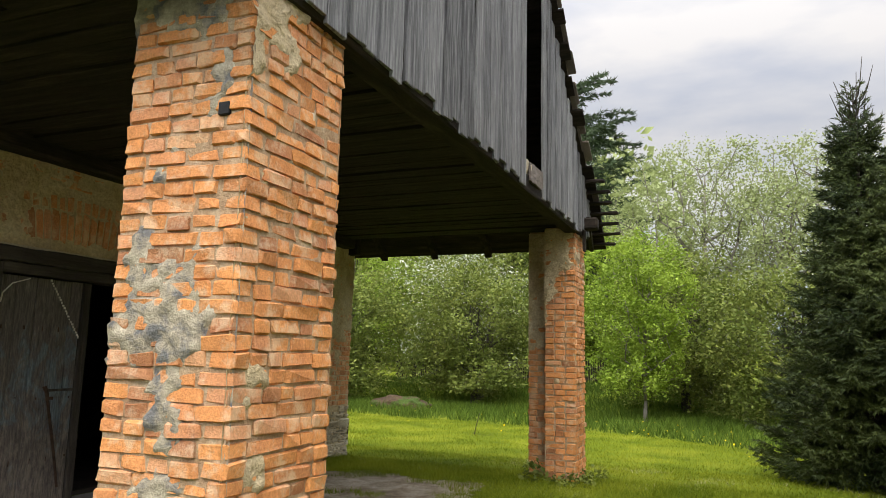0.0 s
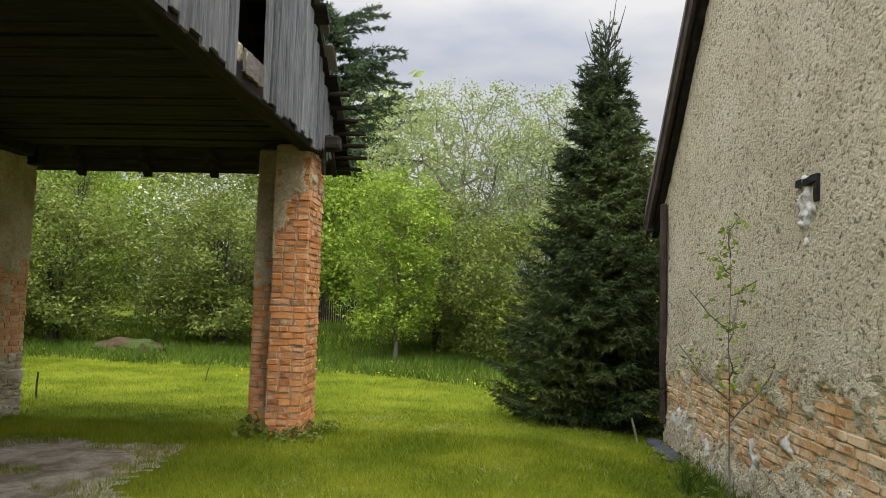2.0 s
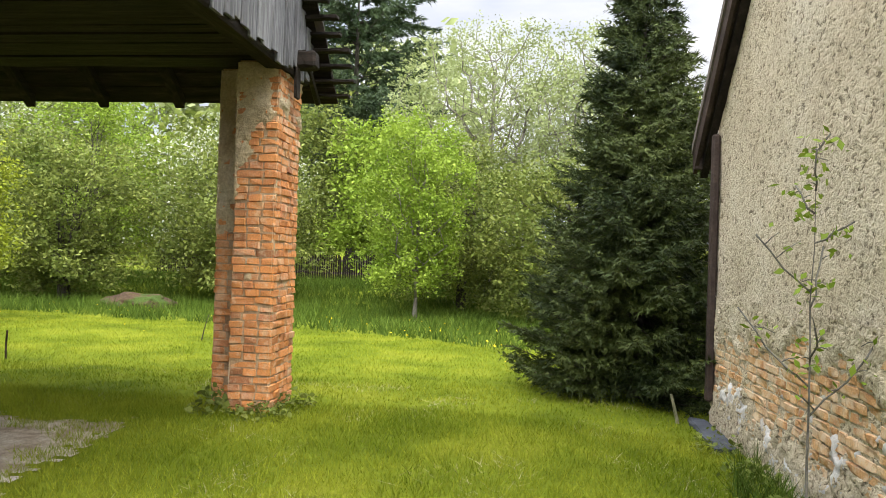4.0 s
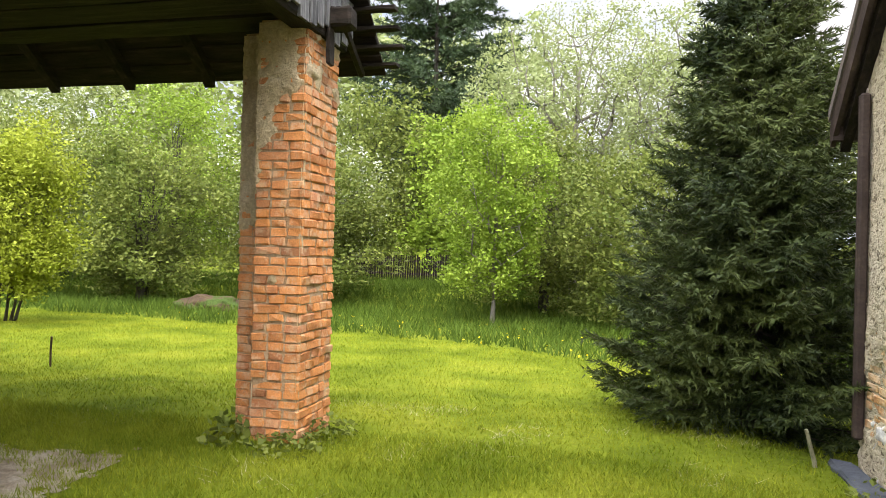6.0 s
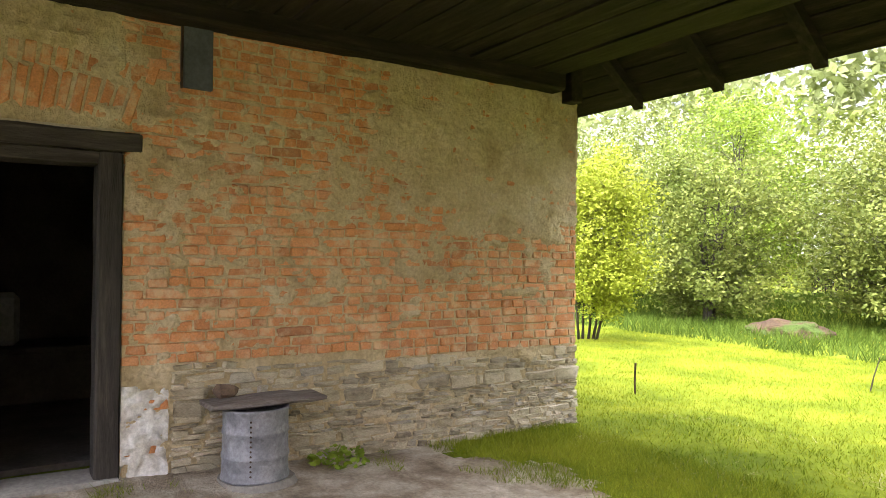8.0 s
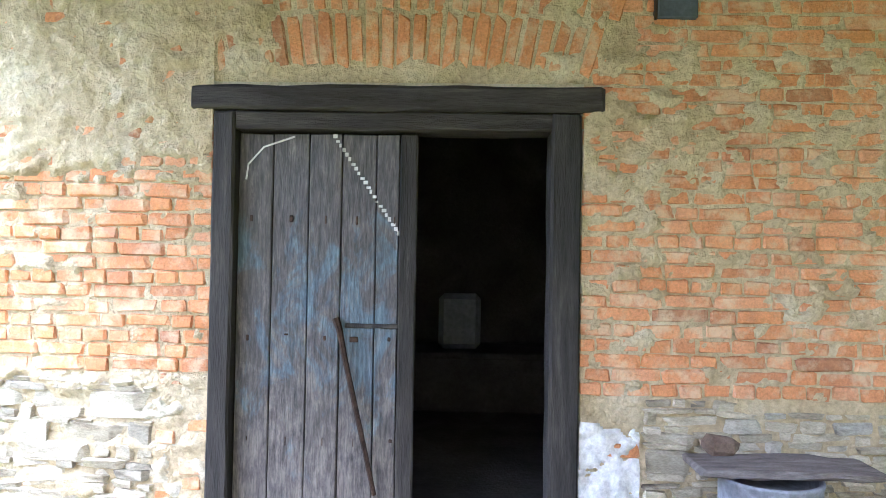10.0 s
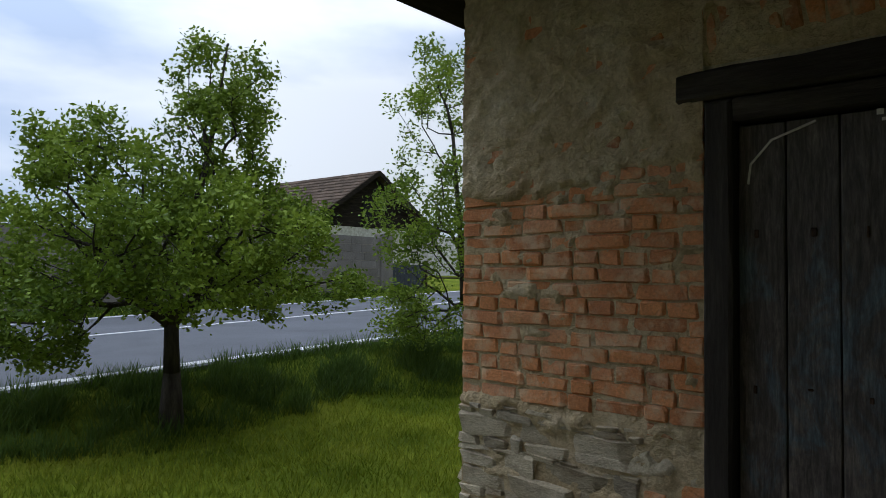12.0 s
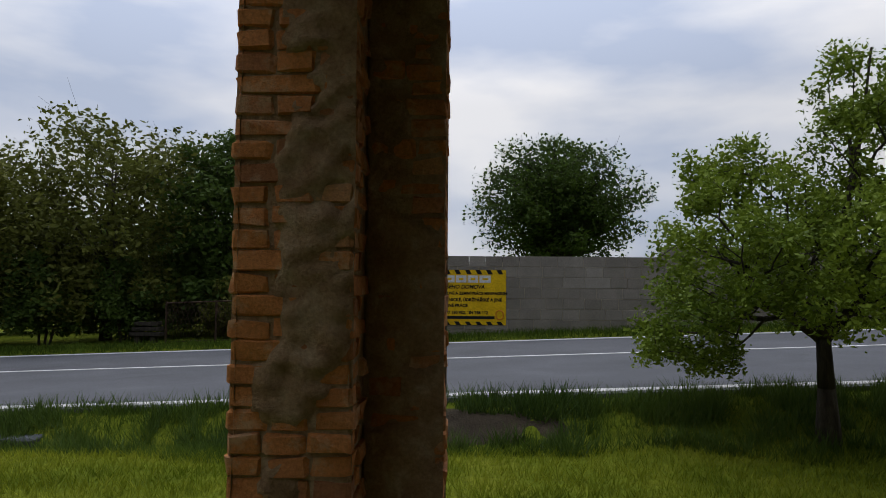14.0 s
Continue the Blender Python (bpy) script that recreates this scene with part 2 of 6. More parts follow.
M_white = surface("road_marking_paint", [(0.3, (0.55, 0.55, 0.55)), (0.7, (0.8, 0.8, 0.8))], 5, 60, 0.7, 0.2, 0.003)
M_concrete = surface("concrete_block", [(0.3, (0.16, 0.15, 0.13)), (0.55, (0.26, 0.24, 0.21)), (0.75, (0.36, 0.34, 0.3))], 2.2, 30, 0.95, 0.5, 0.01, coord="Position", rand="object", ramt=0.5,
                     rstops=[(0, (0.19, 0.175, 0.15)), (0.8, (0.27, 0.25, 0.22)), (1, (0.38, 0.36, 0.33))])
M_bark = surface("rough_bark", [(0.3, (0.035, 0.03, 0.025)), (0.6, (0.08, 0.07, 0.055)), (0.8, (0.14, 0.12, 0.1))], 6, 40, 0.95, 0.9, 0.02, stretch=(3, 3, 0.7))
M_bark_pale = surface("pale_bark", [(0.3, (0.12, 0.11, 0.09)), (0.6, (0.22, 0.2, 0.16)), (0.8, (0.32, 0.3, 0.25))], 6, 40, 0.95, 0.7, 0.02, stretch=(3, 3, 0.7))
M_barrel = surface("dull_zinc_sheet", [(0.3, (0.13, 0.13, 0.14)), (0.55, (0.27, 0.27, 0.29)), (0.75, (0.42, 0.42, 0.44))], 5, 40, 0.6, 0.3, 0.006, metal=0.3)
M_old_board = surface("old_bench_board", [(0.3, (0.12, 0.1, 0.085)), (0.6, (0.22, 0.19, 0.165)), (0.8, (0.3, 0.27, 0.23))], 5, 40, 0.9, 0.6, 0.01, stretch=(5, 1, 5))
# one dark tone shared by the inner wall, floor and bench
M_inner = surface("dark_inner_surface", [(0.3, (0.05, 0.045, 0.04)), (0.6, (0.1, 0.09, 0.08)), (0.8, (0.16, 0.15, 0.13))], 2, 30, 0.95, 0.5, 0.01)
M_yellow = surface("yellow_banner_vinyl", [(0.3, (0.7, 0.44, 0.01)), (0.7, (0.8, 0.53, 0.015))], 2, 30, 0.5, 0.05, 0.002)
# banner print, and the painted shade of holes and openings
M_black = surface("black_print_and_shade", [(0.3, (0.012, 0.012, 0.012)), (0.7, (0.02, 0.02, 0.02))], 5, 40, 0.6, 0.02, 0.001)
M_silver = surface("silver_print", [(0.3, (0.6, 0.6, 0.62)), (0.7, (0.75, 0.75, 0.77))], 5, 40, 0.6, 0.02, 0.001)
M_orange = surface("orange_print", [(0.3, (0.6, 0.2, 0.02)), (0.7, (0.7, 0.26, 0.03))], 5, 40, 0.6, 0.02, 0.001)
M_whitewash = surface("flaking_whitewash", [(0.35, (0.5, 0.46, 0.4)), (0.6, (0.72, 0.7, 0.66))], 6, 40, 0.95, 0.4, 0.01)
M_canister = surface("dusty_plastic", [(0.3, (0.2, 0.21, 0.22)), (0.7, (0.3, 0.31, 0.32))], 3, 20, 0.6, 0.05, 0.002)


def leaf_mat(name, stops, trans=0.27, spec=0.15):
    m, nt, b = nodes_of(name)
    src = nt.nodes.new("ShaderNodeNewGeometry").outputs["Random Per Island"]
    big = noise_tex(nt, 0.9, 3)
    col = mix(nt, 0.5, ramp(nt, src, stops), ramp(nt, big, [(0.35, stops[0][1]), (0.65, stops[-1][1])]))
    nt.links.new(col, b.inputs["Base Color"])
    b.inputs["Roughness"].default_value = 0.6
    b.inputs["Specular IOR Level"].default_value = spec
    t = nt.nodes.new("ShaderNodeBsdfTranslucent")
    nt.links.new(col, t.inputs["Color"])
    ms = nt.nodes.new("ShaderNodeMixShader")
    ms.inputs[0].default_value = trans
    nt.links.new(b.outputs[0], ms.inputs[1])
    nt.links.new(t.outputs[0], ms.inputs[2])
    nt.links.new(ms.outputs[0], nt.nodes["Material Output"].inputs["Surface"])
    return m


L_bright = leaf_mat("spring_green_leaf", [(0, (0.11, 0.18, 0.015)), (0.5, (0.2, 0.3, 0.025)), (1, (0.32, 0.42, 0.06))])
L_yellow = leaf_mat("yellow_green_leaf", [(0, (0.16, 0.2, 0.012)), (0.5, (0.26, 0.32, 0.025)), (1, (0.38, 0.42, 0.05))])
L_mid = leaf_mat("bush_green_leaf", [(0, (0.06, 0.09, 0.014)), (0.5, (0.13, 0.17, 0.026)), (1, (0.25, 0.28, 0.065))])
L_pale = leaf_mat("pale_green_leaf", [(0, (0.17, 0.21, 0.06)), (0.5, (0.28, 0.33, 0.12)), (1, (0.4, 0.44, 0.22))])
L_dark = leaf_mat("dark_green_leaf", [(0, (0.03, 0.06, 0.012)), (0.5, (0.06, 0.11, 0.02)), (1, (0.11, 0.17, 0.03))])
L_apple = leaf_mat("apple_leaf", [(0, (0.06, 0.105, 0.01)), (0.5, (0.15, 0.225, 0.02)), (1, (0.3, 0.4, 0.05))])
L_olive = leaf_mat("olive_leaf", [(0, (0.055, 0.065, 0.012)), (0.5, (0.12, 0.135, 0.022)), (1, (0.22, 0.24, 0.05))])
L_blossom = leaf_mat("white_blossom", [(0, (0.3, 0.36, 0.2)), (0.5, (0.5, 0.54, 0.4)), (1, (0.68, 0.68, 0.6))])
L_needle = leaf_mat("spruce_needle", [(0, (0.014, 0.025, 0.009)), (0.5, (0.034, 0.053, 0.016)), (1, (0.1, 0.125, 0.032))], 0.12)
L_needle_far = leaf_mat("dark_fir_needle", [(0, (0.02, 0.038, 0.018)), (0.5, (0.04, 0.065, 0.026)), (1, (0.07, 0.1, 0.04))], 0.15)
L_grass = leaf_mat("lawn_grass", [(0, (0.078, 0.12, 0.007)), (0.5, (0.16, 0.215, 0.012)), (1, (0.325, 0.35, 0.038))], 0.3, 0.03)
L_long = leaf_mat("long_grass", [(0, (0.035, 0.065, 0.009)), (0.5, (0.07, 0.12, 0.015)), (1, (0.13, 0.19, 0.03))], 0.3, 0.03)
L_dry = leaf_mat("straw_grass", [(0, (0.26, 0.25, 0.11)), (1, (0.42, 0.4, 0.22))], 0.3)


# ---- mesh helpers ----
def link(name, verts, faces, material, parent=None, label="", smooth=False):
    me = bpy.data.meshes.new(name)
    me.from_pydata([tuple(v) for v in verts], [], faces)
    me.materials.append(material)
    me.update()
    if smooth:
        me.polygons.foreach_set("use_smooth", [True] * len(me.polygons))
    ob = new(name, me)
    ob.parent = parent
    if label:
        ob["label"] = label
    return ob


def quick(name, V, material, parent=None, label="", n=4):
    """A mesh of separate n-sided faces from an array of corners (count*n, 3)."""
    V = np.asarray(V, dtype=np.float32).reshape(-1, 3)
    me = bpy.data.meshes.new(name)
    k = len(V) // n
    me.vertices.add(len(V))
    me.vertices.foreach_set("co", V.ravel())
    me.loops.add(len(V))
    me.loops.foreach_set("vertex_index", np.arange(len(V), dtype=np.int32))
    me.polygons.add(k)
    me.polygons.foreach_set("loop_start", np.arange(0, len(V), n, dtype=np.int32))
    me.polygons.foreach_set("loop_total", np.full(k, n, dtype=np.int32))
    me.materials.append(material)
    me.update(calc_edges=True)
    ob = new(name, me)
    ob.parent = parent
    if label:
        ob["label"] = label
    return ob


def part(name, bm, material, parent=None, label=""):
    me = bpy.data.meshes.new(name)
    bm.to_mesh(me)
    bm.free()
    me.materials.append(material)
    ob = new(name, me)
    ob.parent = parent
    if label:
        ob["label"] = label
    return ob


def empty(name, at, label, category, group="", kind=""):
    ob = new(name)
    ob.location = at
    return tagged(ob, label, category, group, kind)


def under(ob, parent):
    """Hang ob under parent, keeping its world place."""
    ob.parent = parent
    ob.matrix_parent_inverse = Matrix.Translation(-Vector(parent.location))
    return ob


def box_bm(x0, y0, z0, x1, y1, z1, bev=0.0, cuts=0, jit=0.0, seed=0):
    bm = bmesh.new()
    bmesh.ops.create_cube(bm, size=1)
    bmesh.ops.scale(bm, vec=(x1 - x0, y1 - y0, z1 - z0), verts=bm.verts)
    bmesh.ops.translate(bm, vec=((x0 + x1) / 2, (y0 + y1) / 2, (z0 + z1) / 2), verts=bm.verts)
    if bev:
        bmesh.ops.bevel(bm, geom=bm.edges[:], offset=bev, segments=1, affect='EDGES')
    if cuts:
        long_ax = max(range(3), key=lambda a: (x1 - x0, y1 - y0, z1 - z0)[a])
        es = [e for e in bm.edges if abs((e.verts[0].co - e.verts[1].co)[long_ax]) > 0.5 * (x1 - x0, y1 - y0, z1 - z0)[long_ax]]
        bmesh.ops.subdivide_edges(bm, edges=es, cuts=cuts)
    if jit:
        rn = random.Random(seed)
        for v in bm.verts:
            v.co += Vector((rn.uniform(-jit, jit), rn.uniform(-jit, jit), rn.uniform(-jit, jit)))
    return bm


def box(name, x0, y0, z0, x1, y1, z1, material, parent=None, label="", bev=0.008, cuts=0, jit=0.0, seed=0):
    ob = part(name, box_bm(x0, y0, z0, x1, y1, z1, bev, cuts, jit, seed), material, None, label)
    if parent is not None:
        under(ob, parent)
    return ob


def prism(name, poly, z0, z1, material, parent=None):
    """An upright block over a plan outline (anticlockwise)."""
    n = len(poly)
    V = [(x, y, z0) for x, y in poly] + [(x, y, z1) for x, y in poly]
    Fs = [tuple(range(n))[::-1], tuple(range(n, 2 * n))] + [(i, (i + 1) % n, n + (i + 1) % n, n + i) for i in range(n)]
    ob = link(name, V, Fs, material)
    return under(ob, parent) if parent else ob


def sm(a, b, x):
    t = min(1.0, max(0.0, (x - a) / (b - a)))
    return t * t * (3 - 2 * t)


def road_z(x):
    return 0.46 - 0.042 * (max(-34, min(16, x)) + 1.0)


NEAR_Y, FAR_Y = -2.2, -9.7


def gz(x, y):
    """Height of the ground."""
    z = 0.2 - 0.2 * sm(10.3, 13.0, y)
    z -= 0.16 * sm(0.2, 2.6, x) * sm(1.0, 6.0, y) * (1 - sm(10.3, 13, y))
    z += 0.1 * sm(-4.2, -5.4, x) * sm(8.5, 6.0, y) * sm(2.5, 4.5, y)
    z += 0.05 * noise.noise((x * 0.5, y * 0.5, 0)) * sm(11, 16, y) + 0.012 * noise.noise((x * 1.7, y * 1.7, 3))
    if y > 24:
        z += 0.5 * sm(24, 30, y) + (3 + 17 * sm(-6, -34, x)) * sm(44, 120, y) + 0.3 * noise.noise((x * 0.15, y * 0.15, 5)) * sm(24, 30, y)
    if y < 0.4:
        r = road_z(x) - 0.03
        lawn = z - 0.02
        ditch = -0.22 * math.exp(-((y + 1.15) / 0.42) ** 2) * sm(-9, 1, x)
        z = lawn + (r - lawn) * sm(-0.2, NEAR_Y + 0.1, y) + ditch
        if y < FAR_Y:
            z = r + 0.1 * sm(FAR_Y, -10.6, y)
    return z


# ---- ground ----
def axis(lo, hi, near_lo, near_hi, step):
    v = list(np.arange(near_lo, near_hi + 0.001, step))
    d, p = step, near_hi
    while p < hi:
        d *= 1.3
        p += d
        v.append(p)
    d, p = step, near_lo
    while p > lo:
        d *= 1.35
        p -= d
        v.insert(0, p)
    return v


GX, GY = axis(-900, 900, -20, 12, 0.3), axis(-900, 900, -12, 27, 0.3)
V = [(x, y, gz(x, y)) for y in GY for x in GX]
nx = len(GX)
Fs = [(j * nx + i, j * nx + i + 1, (j + 1) * nx + i + 1, (j + 1) * nx + i) for j in range(len(GY) - 1) for i in range(nx - 1)]
tagged(link("ground", V, Fs, M_ground, smooth=True), "mown green lawn and rough meadow ground", "ground", kind="structure")


def strip(name, y0, y1, lift, x0, x1, material, label, cat, step=2.0):
    xs = list(np.arange(x0, x1 + 0.01, step))
    V = [(x, y, road_z(x) + lift - dz) for x in xs for y, dz in ((y0, 0), (y1, 0), (y0, 0.08), (y1, 0.08))]
    Fs = []
    for i in range(len(xs) - 1):
        a, b = 4 * i, 4 * i + 4
        Fs += [(a, a + 1, b + 1, b), (a + 2, b + 2, b + 3, a + 3), (a, b, b + 2, a + 2), (a + 1, a + 3, b + 3, b + 1)]
    ob = link(name, V, Fs, material)
    return tagged(ob, label, cat, kind="structure")


strip("road", FAR_Y - 0.25, NEAR_Y + 0.25, 0.0, -60, 50, M_asphalt, "grey asphalt two-lane country road", "road")
for yy, wd in ((NEAR_Y, 0.1), (FAR_Y, 0.1), (-6.3, 0.06)):
    strip("road_line", yy - wd, yy + wd, 0.006, -60, 50, M_white, "white painted line along the asphalt road", "road line")

# trodden earth in the porch, an uneven sheet
PX, PY = np.arange(-5.6, -1.9, 0.06), np.arange(2.6, 9.5, 0.06)
pid, pv, pf = {}, [], []
for j, y in enumerate(PY):
    for i, x in enumerate(PX):
        pid[i, j] = len(pv)
        pv.append((x, y, gz(x, y) + 0.012 + 0.012 * noise.noise((x * 3, y * 3, 9))))
for j in range(len(PY) - 1):
    for i in range(len(PX) - 1):
        x, y = PX[i], PY[j]
        n2 = noise.fractal((x * 1.3, y * 1.3, 2.2), 0.8, 2.0, 3) * 0.35 + 0.16 * noise.noise((x * 6, y * 6, 1)) + 0.1 * noise.noise((x * 15, y * 15, 4))
        if x < -2.65 + 1.5 * n2 - 0.4 * sm(7.6, 9.2, y) and y < 8.8 + 1.3 * n2 - 0.35 * sm(-4.6, -5.4, x) and y > 3.0 + n2:
            pf.append((pid[i, j], pid[i + 1, j], pid[i + 1, j + 1], pid[i, j + 1]))
tagged(link("dirt_floor", pv, pf, M_dirt, smooth=True), "bare trodden grey earth floor under the porch", "dirt floor", kind="structure")

# ---- masonry ----
COURSE, BL, BW, BH = 0.0745, 0.262, 0.128, 0.062
WALL_X = -5.5


def brick_mesh(seed, material):
    rn = random.Random(seed)
    bm = bmesh.new()
    bmesh.ops.create_cube(bm, size=1)
    bmesh.ops.bevel(bm, geom=bm.edges[:], offset=0.09, segments=1, affect='EDGES')
    for v in bm.verts:
        v.co += Vector((rn.uniform(-0.035, 0.035), rn.uniform(-0.06, 0.06), rn.uniform(-0.1, 0.1)))
    me = bpy.data.meshes.new("brick")
    bm.to_mesh(me)
    bm.free()
    me.materials.append(material)
    return me


BRICKS = [brick_mesh(i, M_brick) for i in range(14)]
WALL_BRICKS = [brick_mesh(i, M_brick_w) for i in range(14)]
BASE_V = [np.array([v.co[:] for v in me.vertices]) for me in BRICKS]
BASE_F = [[tuple(p.vertices) for p in me.polygons] for me in BRICKS]


def lay(name, mats, parent, limit=300, meshes=None, material=None, bases=None, bfaces=None):
    """Place pieces at the given 4x4 poses: the first ones as objects, the rest joined."""
    meshes, bases, bfaces = meshes or BRICKS, bases or BASE_V, bfaces or BASE_F
    material = material or M_brick_j
    rn = random.Random(len(mats))
    vs, fs, off = [], [], 0
    for k, m in enumerate(mats):
        i = rn.randrange(len(meshes))
        if k < limit:
            ob = new(name, meshes[i])
            ob.parent = parent
            ob.matrix_basis = Matrix.Translation(-Vector(parent.location)) @ m
        else:
            M = np.array(m)
            v = bases[i] @ M[:3, :3].T + M[:3, 3]
            vs.append(v)
            fs += [tuple(a + off for a in f) for f in bfaces[i]]
            off += len(v)
    if vs:
        ob = link(name + "work", np.concatenate(vs), fs, material)
        under(ob, parent)
        ob["kind"] = "stuff"


def ring(poly, z0, z1, main_edges, rn):
    """Bonded courses round a plan outline; bricks of main_edges come first."""
    first, rest = [], []
    n = len(poly)
    courses = int((z1 - z0) / COURSE)
    for c in range(courses):
        z = z0 + (c + 0.5) * COURSE
        for e in range(n):
            a, b = Vector((*poly[e], 0)), Vector((*poly[(e + 1) % n], 0))
            d = (b - a)
            L = d.length
            d.normalize()
            nrm = Vector((d.y, -d.x, 0))
            full = (e + c) % 2 == 0
            p0, p1 = (0, L) if full else (BW + 0.012, L - BW - 0.012)
            if p1 - p0 < 0.05:
                continue
            ang = math.degrees(math.atan2(d.y, d.x))
            x, k = p0, 0
            pattern = rn.choice([[BL, BW, BW, BL, BW], [BW, BW, BL, BW, BW], [BL * 0.75, BL, BW, BW, BL * 0.6], [BW, BL * 0.6, BW, BL, BW]])
            while x < p1 - 0.03:
                w = min(pattern[k % 5] * rn.uniform(0.84, 1.14), p1 - x)
                if p1 - x - w < 0.06:
                    w = p1 - x
                k += 1
                ctr = a + d * (x + w / 2) - nrm * (BW / 2 + rn.uniform(-0.007, 0.009))
                m = pose(ctr.x, ctr.y, z + rn.uniform(-0.005, 0.005), rn.uniform(-3, 3), rn.uniform(-1.6, 1.6), ang + rn.uniform(-1.5, 1.5)) @ Matrix.Diagonal((w - 0.003 if x + w > p1 - 0.01 else w - 0.008, BW, BH * rn.uniform(0.96, 1.12), 1))
                (first if e in main_edges else rest).append(m)
                x += w + 0.001
    first.sort(key=lambda m: abs(m.translation.z - 1.6))
    return first + rest


def inset(poly, d):
    out, n = [], len(poly)
    for i in range(n):
        p, q, r = Vector(poly[i - 1]), Vector(poly[i]), Vector(poly[(i + 1) % n])
        e1, e2 = (q - p).normalized(), (r - q).normalized()
        n1, n2 = Vector((-e1.y, e1.x)), Vector((-e2.y, e2.x))
        out.append((q.x + d * (n1.x + n2.x), q.y + d * (n1.y + n2.y)))
    return out


def skin(name, origin, udir, L, H, cover, material, parent, label="", res=0.022, back=-0.009, front=0.014):
    """A coat of plaster over brickwork: thick where cover(u, v) > 0, worn back to the joints elsewhere."""
    o, u = Vector(origin), Vector(udir)
    nrm = Vector((u.y, -u.x, 0))
    nu, nv = max(2, int(L / res)), max(2, int(H / res))
    V, Fs = [], []
    for j in range(nv + 1):
        for i in range(nu + 1):
            a, b = L * i / nu, H * j / nv
            c = cover(a, b)
            t = sm(-0.05, 0.06, c)
            h = back + (front - back) * t + 0.004 * noise.noise((a * 14, b * 14, origin[1])) + t * (0.01 * noise.noise((a * 5, b * 5, 4)) + 0.02 * noise.noise((a * 13, b * 17, 8)) + 0.009 * noise.noise((a * 29, b * 25, 2)))
            V.append(o + u * a + nrm * h + Vector((0, 0, b)))
    for j in range(nv):
        for i in range(nu):
            k = j * (nu + 1) + i
            Fs.append((k, k + 1, k + nu + 2, k + nu + 1))
    ob = link(name, V, Fs, material, None, label, smooth=True)
    return under(ob, parent)


def nz(a, b, s, k=0.0):
    return noise.fractal((a * s, b * s, k), 0.9, 2.0, 4)


# ---- the two piers ----
PIER1 = [(-2.48, 2.66), (-1.78, 2.66), (-1.78, 3.45), (-2.19, 3.45), (-2.19, 3.12), (-2.48, 3.12)]
PIER2 = [(-2.19, 9.5), (-1.78, 9.5), (-1.78, 10.15), (-2.49, 10.15), (-2.49, 9.8), (-2.19, 9.8)]
PIER_TOP = 3.5


def pier(poly, base, main_edges, seed, label):
    cx, cy = sum(p[0] for p in poly) / 6, sum(p[1] for p in poly) / 6
    th = empty("brick_pier", (cx, cy, base), label, "brick pier", "porch piers")
    prism("core", inset(poly, 0.012), base - 0.1, PIER_TOP, M_joint, th)
    lay("brick", ring(poly, base, PIER_TOP, main_edges, random.Random(seed)), th)
    return th


pier_a = pier(PIER1, 0.12, (0, 1), 3, "square orange brick pier with grey cement patches")
pier_b = pier(PIER2, 0.16, (0, 1), 5, "orange brick pier with plaster at its top, ivy at the foot")
# coats of old plaster left on the piers
skin("plaster_coat", (-2.48, 2.66, 0.14), (1, 0, 0), 0.7, 3.34,
     lambda a, b: max(nz(a, b, 4.2, 1) * 0.7 - 0.1 - 0.4 * abs(b - 1.0), nz(a, b, 4, 7) * 0.5 + 0.2 - 1.3 * max(0, abs(a - 0.3) - 0.15) - 1.5 * max(0, abs(b - 1.8) - 0.13), nz(a, b, 3, 2) * 0.6 - 0.3 + 0.5 * sm(2.6, 3.3, b)) - 0.06 - sm(0.55, 0.7, a), M_patch, pier_a, "grey cement patch", back=-0.022, front=0.006)
skin("plaster_coat", (-1.78, 2.66, 0.14), (0, 1, 0), 0.79, 3.34, lambda a, b: nz(a, b, 2.5, 5) * 0.6 - 0.45 + 0.36 * sm(1.9, 2.7, b) * sm(0.75, 0.3, a), M_plaster_w, pier_a, back=-0.022, front=0.01)
skin("plaster_coat", (-1.78, 3.45, 0.14), (-1, 0, 0), 0.41, 3.34, lambda a, b: nz(a, b, 3, 5) * 0.5 - 0.35 + 0.5 * sm(0.9, 1.5, b) * sm(0.1, 0.2, a), M_joint, pier_a, back=-0.022, front=0.01)
skin("plaster_coat", (-2.19, 3.12, 0.14), (-1, 0, 0), 0.29, 3.34, lambda a, b: nz(a, b, 3, 6) * 0.5 + 0.1, M_joint, pier_a, back=-0.022, front=0.01)
skin("plaster_coat", (-2.19, 9.5, 0.18), (1, 0, 0), 0.41, 3.3, lambda a, b: nz(a, b, 3, 8) * 0.35 - 0.22 + 0.55 * sm(2.0, 3.2, b + 2.6 * (0.16 - a)), M_plaster_w, pier_b, "beige plaster remnant", back=-0.022, front=0.01)
skin("plaster_coat", (-1.78, 9.5, 0.18), (0, 1, 0), 0.65, 3.3, lambda a, b: nz(a, b, 3, 9) * 0.5 - 0.5 + 0.45 * sm(2.5, 3.1, b), M_plaster_w, pier_b, back=-0.022, front=0.01)
skin("plaster_coat", (-2.49, 9.8, 0.18), (1, 0, 0), 0.3, 3.3, lambda a, b: nz(a, b, 3, 10) * 0.5 - 0.35 + 0.6 * sm(1.4, 1.9, b), M_plaster_w, pier_b, back=-0.022, front=0.01)

# shade of a missing brick's hole, a black block flush with the face
box("missing_brick_shade", -1.94, 2.653, 2.79, -1.88, 2.7, 2.85, M_black, pier_a, "black block for the shaded hole of a missing brick", bev=0.004)

